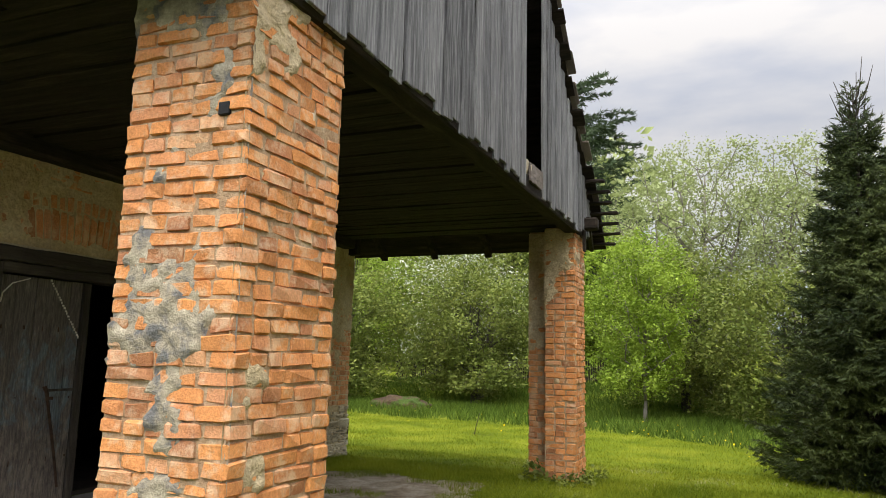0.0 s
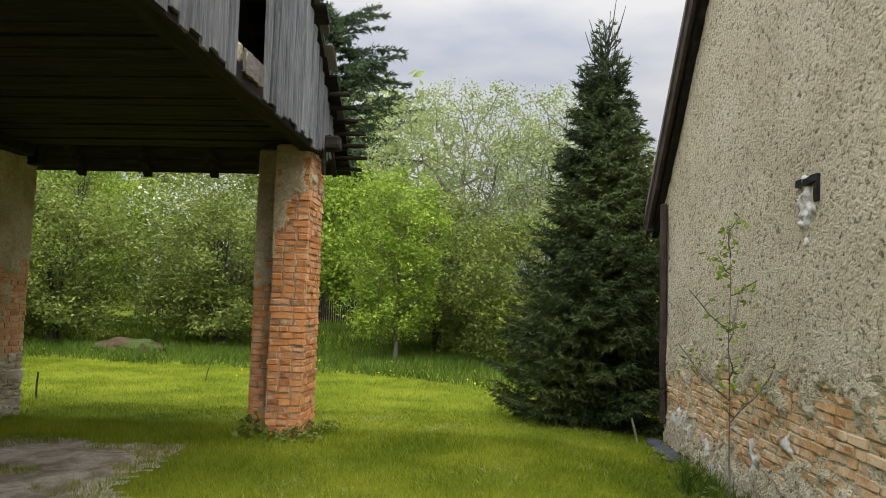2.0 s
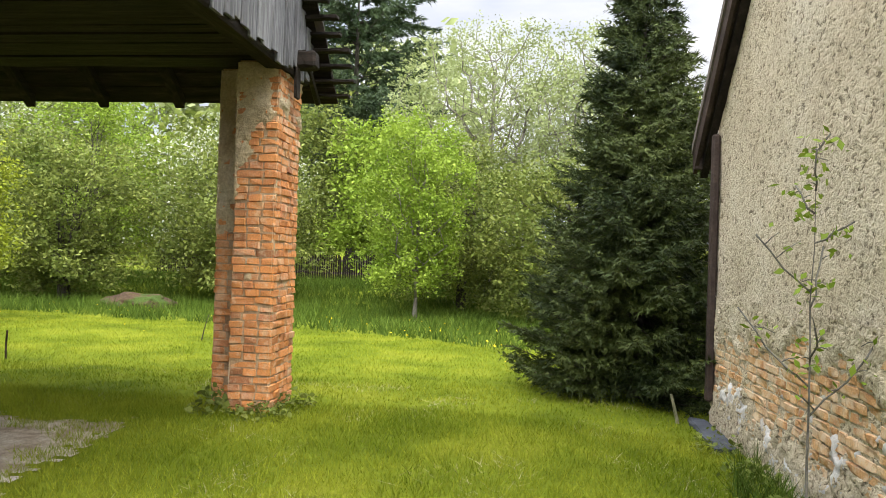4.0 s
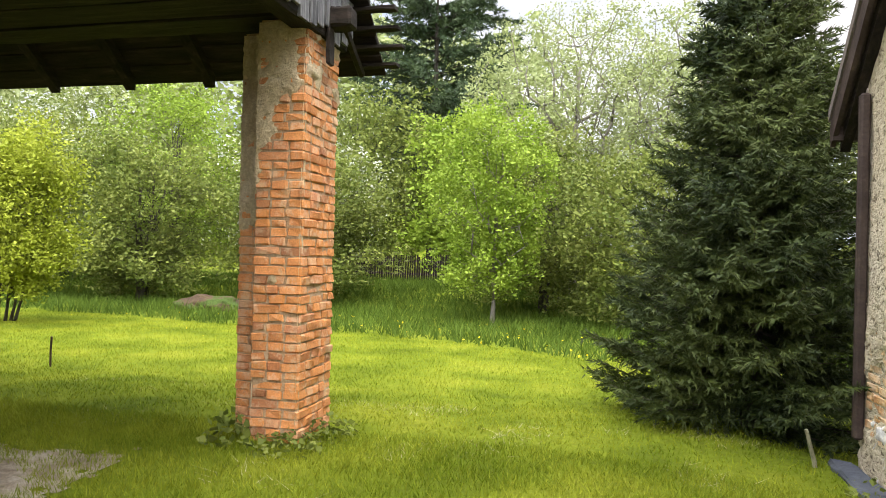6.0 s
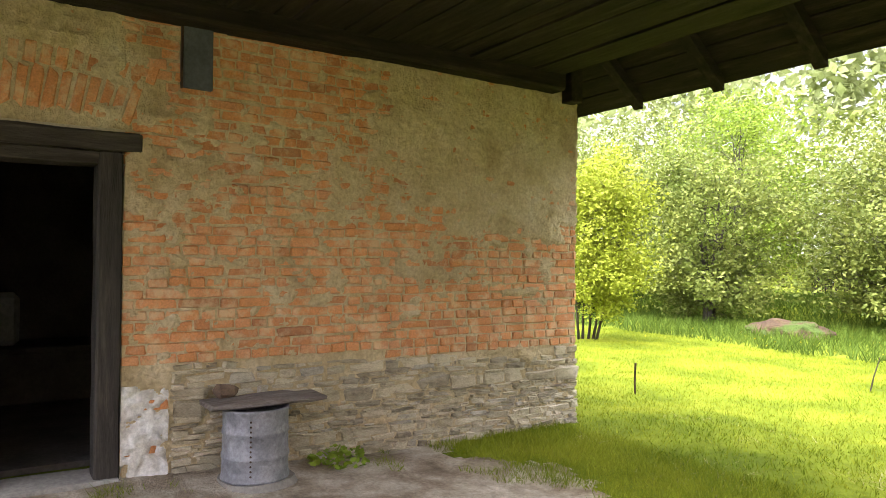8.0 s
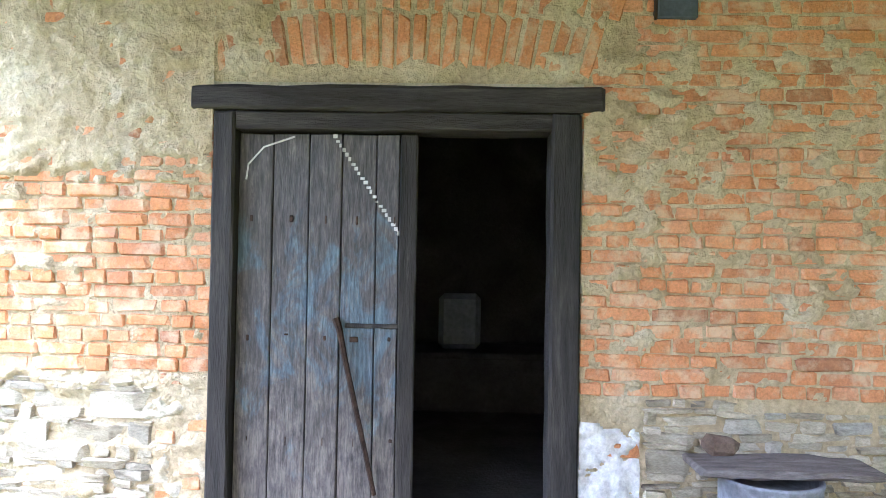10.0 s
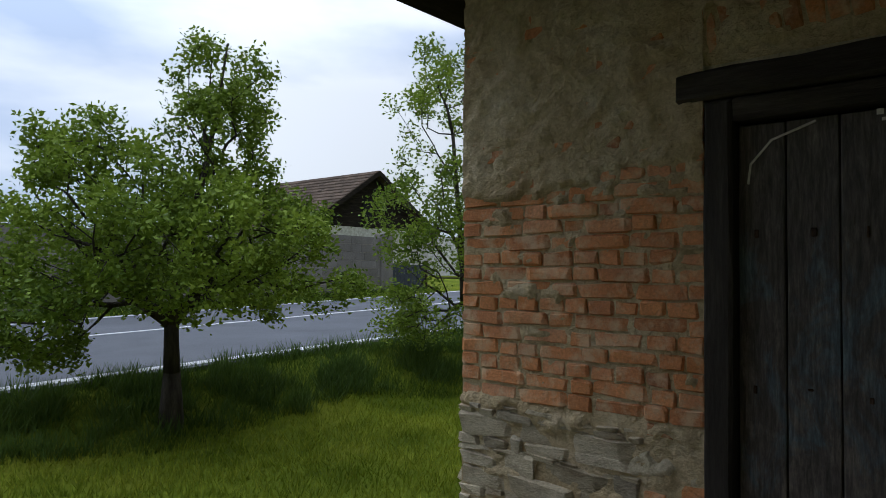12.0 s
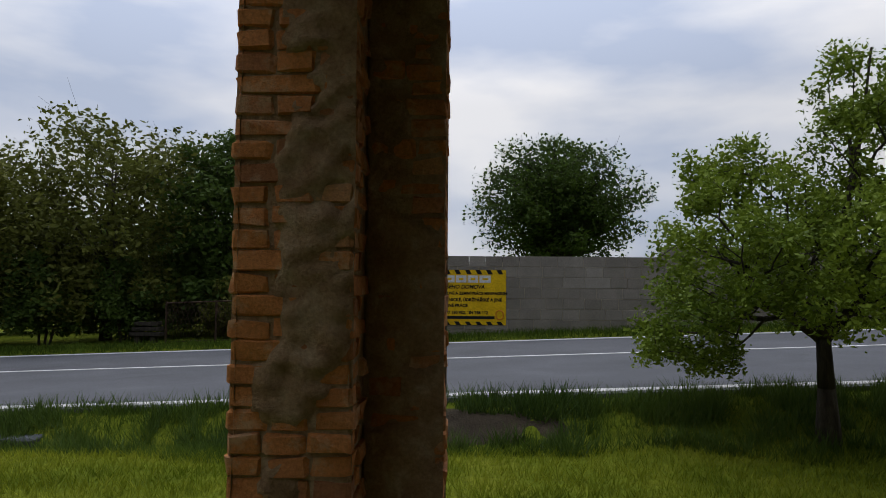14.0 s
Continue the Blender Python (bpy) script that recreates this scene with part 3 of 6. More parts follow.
# ---- barn wall with the door ----
WY0, WY1, WTOP = 2.88, 10.16, 3.62
DY0, DY1, DTOP = 4.18, 6.05, 2.6
BACK = WALL_X - 0.5
prism_w = empty("wall_barn_front", (WALL_X, 6.5, 0.1), "old barn wall of orange brick and worn beige plaster on a rubble stone base", "wall", kind="structure")
C = WALL_X - 0.02
for nm, y0, y1, z0, z1 in (("wall_core", WY0 + 0.02, DY0, 0.0, WTOP), ("wall_core", DY1, WY1 - 0.02, 0.0, WTOP), ("wall_core", DY0, DY1, DTOP, WTOP)):
    box(nm, BACK, y0, z0, C, y1, z1, M_mortar, prism_w, bev=0)


def stone_top(y):
    return (1.1 if y < DY0 else 1.0) + 0.05 * noise.noise((y * 1.1, 0.3, 0)) - 0.07 * sm(7.5, 9.5, y)


rw = random.Random(11)
bricks_near, bricks_far = [], []
for c in range(int((3.55 - 0.3) / COURSE)):
    z = 0.3 + (c + 0.5) * COURSE
    y = WY0 - (0.0 if c % 2 else 0.0)
    k = 0
    pat = rw.choice(([BL, BL, BW, BL, BL], [BW, BW, BW, BW, BL * 0.6], [BW, BL, BL, BW, BL], [BL, BW, BW, BL, BW]))
    while y < WY1 - 0.03:
        w = min(pat[k % 5] * rw.uniform(0.88, 1.1), WY1 - y)
        k += 1
        y0, y1 = y, y + w
        y = y1
        quoin = (DY0 - 0.3 + 0.1 * (c % 2) < y0 and y1 <= DY0 + 0.02) or (DY1 - 0.02 <= y0 and y1 < DY1 + 0.32 - 0.1 * (c % 2)) or y1 > WY1 - 0.01 and z > 0.9
        if z - BH / 2 < stone_top((y0 + y1) / 2) and not quoin:
            continue
        if z < DTOP + 0.03 and y1 > DY0 and y0 < DY1:
            if y0 < DY0 - 0.05:
                y1 = DY0
            elif y1 > DY1 + 0.05:
                y0 = DY1
            else:
                continue
        if DTOP < z < 3.2 and 3.95 < (y0 + y1) / 2 < 6.2:
            continue
        if z - BH / 2 < 0.85 and 6.0 < y0 < 6.4 and rw.random() < 0.2:
            continue
        w = y1 - y0
        m = pose(WALL_X - 0.055 + rw.uniform(-0.005, 0.006), (y0 + y1) / 2, z + rw.uniform(-0.005, 0.005), rw.uniform(-1.5, 1.5), rw.uniform(-1.5, 1.5), 90 + rw.uniform(-1.5, 1.5)) @ Matrix.Diagonal((w - 0.009, 0.11, BH * rw.uniform(0.95, 1.12), 1))
        (bricks_near if (y0 < DY0 and z < 2.4) or (DY1 - 0.1 < y0 < 6.9 and z < 2.6) else bricks_far).append(m)
# soldier bricks of the flat arch over the door
for i in range(26):
    yy = 4.06 + 2.08 * (i + 0.5) / 26
    tilt = (yy - 5.08) * 16
    rise = 0.06 * (1 - ((yy - 5.08) / 1.08) ** 2)
    m = pose(WALL_X - 0.055 + rw.uniform(-0.004, 0.005), yy, 2.66 + rise + 0.13, -tilt, 0, 0) @ Matrix.Diagonal((0.11, 0.064 * rw.uniform(0.9, 1.05), BL * rw.uniform(0.9, 1.05), 1))
    bricks_near.append(m)
    m = pose(WALL_X - 0.058 + rw.uniform(-0.004, 0.004), yy + (yy - 5.08) * 0.12, 2.66 + rise + 0.13 + 0.21, -tilt, 0, 0) @ Matrix.Diagonal((0.11, 0.066 * rw.uniform(0.9, 1.05), BW * rw.uniform(0.9, 1.1), 1))
    bricks_far.append(m)
lay("brick", bricks_near + bricks_far, prism_w, 300, WALL_BRICKS, M_brick_wj)


def wall_cover(a, b):
    """Above nought where plaster is left: streaks along the courses, whole in the upper corners, cracked above the lintel's ends."""
    y, z = WY0 + a, 0.1 + b
    s = stone_top(y)
    if z < s + 0.02:
        return 0.3 * nz(a * 0.6, b * 1.5, 4.4, 3) - (0.06 if y < DY0 else 0.19)
    c = nz(a * 0.7, b * 1.25, 1.9, 12) * 0.22 + nz(a * 0.7, b * 1.4, 8, 1) * 0.36 - 0.1
    if y < DY0:
        c += 0.75 * sm(2.1, 2.4, z + 0.2 * (3.6 - y)) * sm(DY0 + 0.1, DY0 - 0.05, y) - 0.16 * sm(2.2, 2.0, z) - 0.25 * sm(3.08, 2.92, y) * sm(2.9, 2.6, z)
    if DY0 - 0.1 < y < DY1 + 0.1 and z > DTOP:
        c += 0.32 - 0.62 * math.exp(-((y - 5.15) / 0.72) ** 4) * sm(3.3, 3.05, z) - 0.2 * sm(2.72, 2.66, z)
    if z > DTOP - 0.1:
        c -= 0.55 * math.exp(-((y - 4.13 - 0.04 * noise.noise((0, z * 5, 1))) / 0.045) ** 2) + 0.55 * math.exp(-((y - 6.1 - 0.04 * noise.noise((3, z * 5, 1))) / 0.045) ** 2)
    if y > DY1:
        c += 0.42 * sm(8.0, 8.9, y + 0.75 * (z - 2.2)) * sm(1.75, 2.3, z + 0.15 * noise.noise((y * 2, z * 2, 7)))
        c += 0.1 * math.exp(-((z - 2.35) / 0.3) ** 2) - 0.14 * sm(2.75, 3.05, z) * sm(8.9, 7.8, y) - 0.1 * sm(1.5, 1.2, z)
        c -= 0.25 * sm(9.85, 10.1, y) * sm(2.7, 2.4, z)
    return c


def wall_skin(name, y0, y1, z0, z1):
    o = (WALL_X, y0, z0)
    skin(name, o, (0, 1, 0), y1 - y0, z1 - z0, lambda a, b: wall_cover(a + y0 - WY0, b + z0 - 0.1), M_plaster_w, prism_w, "worn beige plaster", res=0.021)


wall_skin("plaster_coat", WY0 + 0.005, DY0 - 0.01, 0.05, 3.58)
wall_skin("plaster_coat", DY1 + 0.01, WY1 - 0.005, 0.05, 3.58)
wall_skin("plaster_coat", DY0 - 0.01, DY1 + 0.01, DTOP + 0.02, 3.58)


# rubble plinth
def stone_mesh(seed):
    rn = random.Random(seed)
    bm = bmesh.new()
    bmesh.ops.create_cube(bm, size=1)
    bmesh.ops.bevel(bm, geom=bm.edges[:], offset=0.13, segments=1, affect='EDGES')
    for v in bm.verts:
        v.co += Vector((rn.uniform(-0.09, 0.09), rn.uniform(-0.07, 0.07), rn.uniform(-0.08, 0.08)))
    me = bpy.data.meshes.new("stone")
    bm.to_mesh(me)
    bm.free()
    me.materials.append(M_stone)
    return me


STONES = [stone_mesh(40 + i) for i in range(10)]
STONE_V = [np.array([v.co[:] for v in me.vertices]) for me in STONES]
STONE_F = [[tuple(p.vertices) for p in me.polygons] for me in STONES]
stones = []


def rubble(along, start, end, z0, topf, place, rn):
    z = z0
    while z < 1.25:
        h = rn.choice((0.02, 0.026, 0.032, 0.038, 0.045, 0.06, 0.085))
        p = start
        while p < end - 0.05:
            w = min(rn.uniform(0.05, 0.3) * (0.7 + h * 7), end - p)
            if z + h < topf(p + w / 2) + 0.02:
                stones.append(place(p + w / 2, w, z + h / 2 + rn.uniform(-0.01, 0.01) + 0.05 * noise.noise((p * 1.3, z * 2, 4)), h * rn.uniform(0.8, 1.5), rn))
            p += w + rn.uniform(0.004, 0.03)
        z += h + 0.005


rs = random.Random(8)
put_front = lambda p, w, z, h, rn: pose(WALL_X - 0.077 + rn.uniform(-0.012, 0.014), p, z, rn.uniform(-4, 4), rn.uniform(-5, 5), 90 + rn.uniform(-4, 4)) @ Matrix.Diagonal((w, 0.17, h, 1))
rubble('y', DY1 + 0.33, WY1 + 0.02, 0.06, stone_top, put_front, rs)
rubble('y', WY0 - 0.01, DY0 - 0.28, 0.06, stone_top, put_front, rs)
lay("stone", stones, prism_w, 300, STONES, M_stone_j, STONE_V, STONE_F)
# whitewashed remnants beside the door
skin("whitewash_patch", (WALL_X, DY1 + 0.005, 0.3), (0, 1, 0), 0.3, 0.62, lambda a, b: 0.22 + 0.5 * nz(a, b, 7, 41) - 1.1 * max(0, a - 0.17) - 0.6 * max(0, b - 0.42), M_whitewash, prism_w, "flaking whitewash", res=0.014, back=-0.02, front=0.012)
skin("mortar_patch", (WALL_X, DY0 - 0.34, 0.3), (0, 1, 0), 0.33, 0.75, lambda a, b: 0.3 * nz(a, b, 7, 43) - 0.02 - 0.5 * max(0, b - 0.5), M_mortar, prism_w, "pale mortar smear", res=0.016, back=-0.02, front=0.006)

# side and back walls of the barn, plain
for nm, x0, y0, x1, y1 in (("wall_barn_south", -14.0, WY0, BACK, WY0 + 0.5), ("wall_barn_north", -14.0, WY1 - 0.5, BACK, WY1), ("wall_barn_back", -14.3, WY0, -14.0, WY1)):
    tagged(box(nm, x0, y0, -0.1, x1, y1, WTOP, M_plaster_w, bev=0), "plain plastered barn wall", "wall", kind="structure")
tagged(box("wall_inner", -9.6, WY0 + 0.5, 0.0, -9.4, WY1 - 0.5, 3.5, M_inner, bev=0), "dark inner wall behind the open doorway", "wall", kind="structure")
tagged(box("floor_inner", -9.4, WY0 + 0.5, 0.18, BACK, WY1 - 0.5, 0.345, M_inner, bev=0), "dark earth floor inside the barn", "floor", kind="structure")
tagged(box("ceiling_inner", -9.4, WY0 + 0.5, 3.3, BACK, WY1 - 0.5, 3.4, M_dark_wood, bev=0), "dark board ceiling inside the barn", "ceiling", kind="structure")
cont = part("plastic_canister", box_bm(-8.9, 5.22, 0.9, -8.6, 5.62, 1.42, 0.05), M_canister)
tagged(cont, "pale plastic canister on a dark bench inside", "canister")
bench = empty("inner_bench", (-8.85, 5.5, 0.345), "dark wooden bench in the barn's inside", "bench")
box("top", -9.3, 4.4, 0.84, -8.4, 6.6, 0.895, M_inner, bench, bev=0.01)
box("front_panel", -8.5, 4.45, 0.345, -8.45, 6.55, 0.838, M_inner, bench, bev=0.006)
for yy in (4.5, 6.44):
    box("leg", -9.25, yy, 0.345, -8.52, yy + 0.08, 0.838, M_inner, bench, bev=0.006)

# ---- door ----
door = empty("door_1", (WALL_X, 5.1, 0.3), "weathered dark door frame with one blue-painted plank leaf shut, the other open", "door", kind="structure")
box("lintel", WALL_X - 0.2, 4.05, 2.47, WALL_X + 0.03, 6.16, 2.6, M_lintel, door, bev=0.015, cuts=8, jit=0.006, seed=1)
box("lintel_lower", WALL_X - 0.2, 4.28, 2.375, WALL_X + 0.01, 5.91, 2.468, M_lintel, door, bev=0.01, cuts=6, jit=0.004, seed=2)
box("post", WALL_X - 0.2, 4.17, 0.25, WALL_X + 0.02, 4.285, 2.468, M_frame_wood, door, bev=0.012, cuts=8, jit=0.004, seed=3)
box("post", WALL_X - 0.2, 5.9, 0.25, WALL_X + 0.02, 6.05, 2.468, M_frame_wood, door, bev=0.012, cuts=8, jit=0.004, seed=4)
box("threshold", WALL_X - 0.3, 4.2, 0.24, WALL_X + 0.06, 6.06, 0.34, M_concrete, door, bev=0.015, cuts=5, jit=0.008, seed=4)
edges_y = [4.29, 4.47, 4.66, 4.83, 5.01, 5.13]
leaf = empty("door_leaf", (WALL_X, 4.7, 0.35), "", "")
for key in ("label", "category"):
    if key in leaf:
        del leaf[key]
under(leaf, door)
leaf["label"] = "plank door leaf with worn blue paint"
for i in range(5):
    b = box("plank", WALL_X - 0.085, edges_y[i] + 0.003, 0.36, WALL_X - 0.05 - 0.004 * (i % 2), edges_y[i + 1] - 0.003, 2.36, M_door, bev=0.004, cuts=8, jit=0.0018, seed=20 + i)
    b.parent = leaf
    b.matrix_parent_inverse = Matrix.Translation((-WALL_X, -4.7, -0.35))
b = box("edge_strip", WALL_X - 0.085, 5.133, 0.36, WALL_X - 0.035, 5.22, 2.36, M_frame_wood, bev=0.006, cuts=8, jit=0.003, seed=31)
b.parent = leaf
b.matrix_parent_inverse = Matrix.Translation((-WALL_X, -4.7, -0.35))


def tube(points, radii, sides=6):
    """A tapered tube along points."""
    V, Fs = [], []
    for k, (p, r) in enumerate(zip(points, radii)):
        p = Vector(p)
        d = (Vector(points[min(k + 1, len(points) - 1)]) - Vector(points[max(k - 1, 0)]))
        if d.length < 1e-6:
            d = Vector((0, 0, 1))
        d.normalize()
        a = d.cross(Vector((0.31, 0.95, 0.05)))
        if a.length < 0.1:
            a = d.cross(Vector((1, 0, 0)))
        a.normalize()
        c = d.cross(a)
        for s in range(sides):
            t = 2 * math.pi * s / sides
            V.append(p + (a * math.cos(t) + c * math.sin(t)) * r)
    for k in range(len(points) - 1):
        for s in range(sides):
            i, j = k * sides + s, k * sides + (s + 1) % sides
            Fs.append((i, j, j + sides, i + sides))
    Fs.append(tuple(range(sides))[::-1])
    Fs.append(tuple(range(len(V) - sides, len(V))))
    return V, Fs


def rod(name, pts, r, material, parent=None, sides=6, label=""):
    V, Fs = tube(pts, [r] * len(pts) if isinstance(r, (int, float)) else r, sides)
    ob = link(name, V, Fs, material, None, label)
    return under(ob, parent) if parent else ob


box("hasp_bar", WALL_X - 0.049, 4.86, 1.362, WALL_X - 0.04, 5.2, 1.384, M_frame_wood, door, "flat iron hasp", bev=0.003, cuts=4, jit=0.002, seed=5)
rod("hook_bar", [(WALL_X - 0.03, 4.815, 1.41), (WALL_X - 0.022, 4.835, 1.36), (WALL_X - 0.018, 4.87, 1.2), (WALL_X - 0.015, 4.93, 0.95), (WALL_X - 0.015, 4.98, 0.74), (WALL_X - 0.02, 5.03, 0.52)], [0.02, 0.017, 0.014, 0.014, 0.013, 0.012], M_iron, door, 6, "rusty iron bar")
rn_nail = random.Random(9)
for zz in (0.78, 1.3, 1.92):
    for ey in edges_y[:-1]:
        box("nail_head", WALL_X - 0.052, ey + 0.05 + rn_nail.uniform(0, 0.05), zz + rn_nail.uniform(-0.03, 0.03), WALL_X - 0.044, ey + 0.066 + rn_nail.uniform(0, 0.05), zz + 0.016, M_iron, door, bev=0.003)
rk = random.Random(6)
for k in range(22):
    t = k / 21
    yy, zz = 4.78 + 0.34 * t, 2.34 - 0.5 * t
    box("chalk_mark", WALL_X - 0.0485, yy, zz, WALL_X - 0.046, yy + rk.uniform(0.012, 0.025), zz + rk.uniform(0.008, 0.024), M_whitewash, door, bev=0)
rod("chalk_line", [(WALL_X - 0.047, 4.33, 2.12), (WALL_X - 0.047, 4.34, 2.2), (WALL_X - 0.047, 4.42, 2.29), (WALL_X - 0.047, 4.58, 2.345)], 0.006, M_whitewash, door, 4)

# ---- loft, ceiling and roof ----
ceil_v, ceil_f = [], []
CZ = 3.5
yb, rc = 2.3, random.Random(5)
while yb < 9.62:
    w = rc.uniform(0.15, 0.24)
    z0 = CZ + rc.uniform(0, 0.03)
    b = box_bm(-5.62, yb, z0, -1.84, yb + w - 0.008, z0 + 0.03, 0.004, 6, 0.004, int(yb * 100))
    off = len(ceil_v)
    b.verts.index_update()
    ceil_v += [v.co.copy() for v in b.verts]
    ceil_f += [tuple(v.index + off for v in f.verts) for f in b.faces]
    b.free()
    yb += w
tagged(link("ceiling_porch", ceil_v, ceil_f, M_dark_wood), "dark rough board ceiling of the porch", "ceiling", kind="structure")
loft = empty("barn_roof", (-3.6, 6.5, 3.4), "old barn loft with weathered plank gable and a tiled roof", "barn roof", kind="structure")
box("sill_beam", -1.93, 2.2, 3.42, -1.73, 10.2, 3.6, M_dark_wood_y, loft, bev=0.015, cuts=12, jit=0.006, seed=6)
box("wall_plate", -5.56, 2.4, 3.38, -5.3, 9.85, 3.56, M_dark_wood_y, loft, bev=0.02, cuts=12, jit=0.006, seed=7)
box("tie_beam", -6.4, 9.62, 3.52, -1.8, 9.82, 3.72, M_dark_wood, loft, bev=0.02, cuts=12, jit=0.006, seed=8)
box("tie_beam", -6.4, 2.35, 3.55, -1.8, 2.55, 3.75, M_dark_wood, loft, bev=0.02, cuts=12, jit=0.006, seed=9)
box("corner_post", -5.5, 9.95, 3.3, -5.35, 10.1, 3.75, M_dark_wood, loft, bev=0.01)
SLOPE, EAVE_N, EAVE_S, EAVE_Z = 0.82, 10.85, 2.3, 3.44
MID = (EAVE_N + EAVE_S) / 2


def roof_z(y):
    return EAVE_Z + SLOPE * ((EAVE_N - y) if y > MID else (y - EAVE_S))


ang = math.degrees(math.atan(SLOPE))
# rafters, roof boards, tiles on both slopes
for side in (1, -1):
    edge = EAVE_N if side > 0 else EAVE_S
    for i, rx in enumerate(np.arange(-13.6, -1.7, 0.92)):
        V = [(rx + dx, edge - side * d, roof_z(edge - side * d) + dz - 0.06) for d in (0.06, 4.3) for dx in (0, 0.11) for dz in (-0.12, 0)]
        under(link("rafter", V, [(0, 1, 3, 2), (4, 6, 7, 5), (0, 4, 5, 1), (2, 3, 7, 6), (0, 2, 6, 4), (1, 5, 7, 3)], M_dark_wood_y), loft)
    d = 0.0
    k = 0
    while d < 4.3:
        w = rc.uniform(0.13, 0.2)
        y0, y1 = edge - side * d, edge - side * min(d + w, 4.38)
        xr = -1.62 + rc.uniform(-0.08, 0.06)
        V = [(x, y, roof_z(y) + dz - 0.055) for x in (-13.9, xr) for y in (y0, y1) for dz in (0, 0.025)]
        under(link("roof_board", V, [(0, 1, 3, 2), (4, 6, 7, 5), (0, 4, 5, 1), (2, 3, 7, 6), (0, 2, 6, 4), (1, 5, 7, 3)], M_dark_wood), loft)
        d += w + 0.015
        k += 1


def tile_mesh(seed):
    rn = random.Random(seed)
    bm = box_bm(-0.5, -0.5, -0.5, 0.5, 0.5, 0.5, 0.06)
    for v in bm.verts:
        v.co += Vector((rn.uniform(-0.02, 0.02), rn.uniform(-0.03, 0.03), rn.uniform(-0.1, 0.1)))
    me = bpy.data.meshes.new("roof_tile")
    bm.to_mesh(me)
    bm.free()
    me.materials.append(M_tile)
    return me


TILES = [tile_mesh(60 + i) for i in range(5)]
TILE_V = [np.array([v.co[:] for v in me.vertices]) for me in TILES]
TILE_F = [[tuple(p.vertices) for p in me.polygons] for me in TILES]
tn, tf = [], []
for side in (1, -1):
    edge = EAVE_N if side > 0 else EAVE_S
    for r in range(26):
        d = 0.02 + r * 0.17
        y = edge - side * (d + 0.12)
        for x in np.arange(-13.8, -1.6, 0.185):
            m = pose(x + 0.09 * (r % 2) + rc.uniform(-0.01, 0.01) + (rc.uniform(0, 0.05) if x > -1.8 else 0), y + rc.uniform(-0.012, 0.012), roof_z(y) + 0.006 + rc.uniform(-0.006, 0.008), -side * (ang - 4 + rc.uniform(-2, 2)), 0, rc.uniform(-1.5, 1.5)) @ Matrix.Diagonal((0.178, 0.33, 0.018, 1))
            (tn if (side > 0 and (x > -2.0 or r < 2)) else tf).append(m)
lay("roof_tile", tn + tf, loft, 300, TILES, M_tile_j, TILE_V, TILE_F)
# gable planks, with the gap where boards are missing
y = 2.12
i = 0
while y < 10.25:
    w = rc.uniform(0.13, 0.21)
    top = roof_z(min(max(y + w / 2, EAVE_S), EAVE_N)) - 0.1
    bot = 3.44 + rc.uniform(-0.03, 0.05) + 0.03 * noise.noise((y * 2, 0, 0))
    gap = 6.74 < y + w / 2 < 7.5
    if not gap and top > bot + 0.1:
        bm = box_bm(-1.735 + 0.012 * (i % 2), y + 0.006, bot, -1.71 + 0.012 * (i % 2), y + w - rc.choice((0.004, 0.008, 0.02)), top, 0.003, 7, 0.004, 300 + i)
        under(part("gable_plank", bm, M_grey_wood), loft)
    y += w
    i += 1
box("gap_board", -1.74, 7.02, 3.52, -1.7, 7.46, 3.72, M_old_board, loft, "broken board", bev=0.01, cuts=5, jit=0.02, seed=3)
for k in range(5):
    under(part("loose_stone", box_bm(-1.84, 6.8 + 0.11 * k, 3.6, -1.72, 6.9 + 0.11 * k, 3.78 - 0.03 * k, 0.03, 0, 0.012, k), M_stone_j), loft)
box("beam_end", -1.9, 9.72, 3.5, -1.52, 9.9, 3.66, M_dark_wood, loft, bev=0.02, cuts=3, jit=0.008, seed=12)
box("hanging_board", -1.72, 9.72, 3.2, -1.69, 9.82, 3.62, M_dark_wood, loft, bev=0.006, cuts=3, jit=0.006, seed=13)
rod("brace", [(-1.66, 9.8, 3.66), (-1.72, 10.25, 3.5), (-1.78, 10.7, 3.36)], 0.035, M_dark_wood, loft, 6)

# broken lath ends that stick out past the gable, stepping up the slope
for k in range(7):
    y = 10.74 - 0.15 * k
    box("roof_lath", -1.8, y - 0.05, roof_z(y) - 0.1, -1.4 + rc.uniform(-0.07, 0.08), y + 0.05, roof_z(y) - 0.065, M_dark_wood, loft, bev=0.006, cuts=3, jit=0.006, seed=500 + k)

# ---- neighbouring house ----
HX, HY0, HY1, HZ = 2.54, 1.6, 10.9, 3.15
HMID, HSL = (HY0 + HY1) / 2, 1.07
house = empty("house", (HX, HMID, 0.0), "old house with rough beige render and a dark verge board", "house")


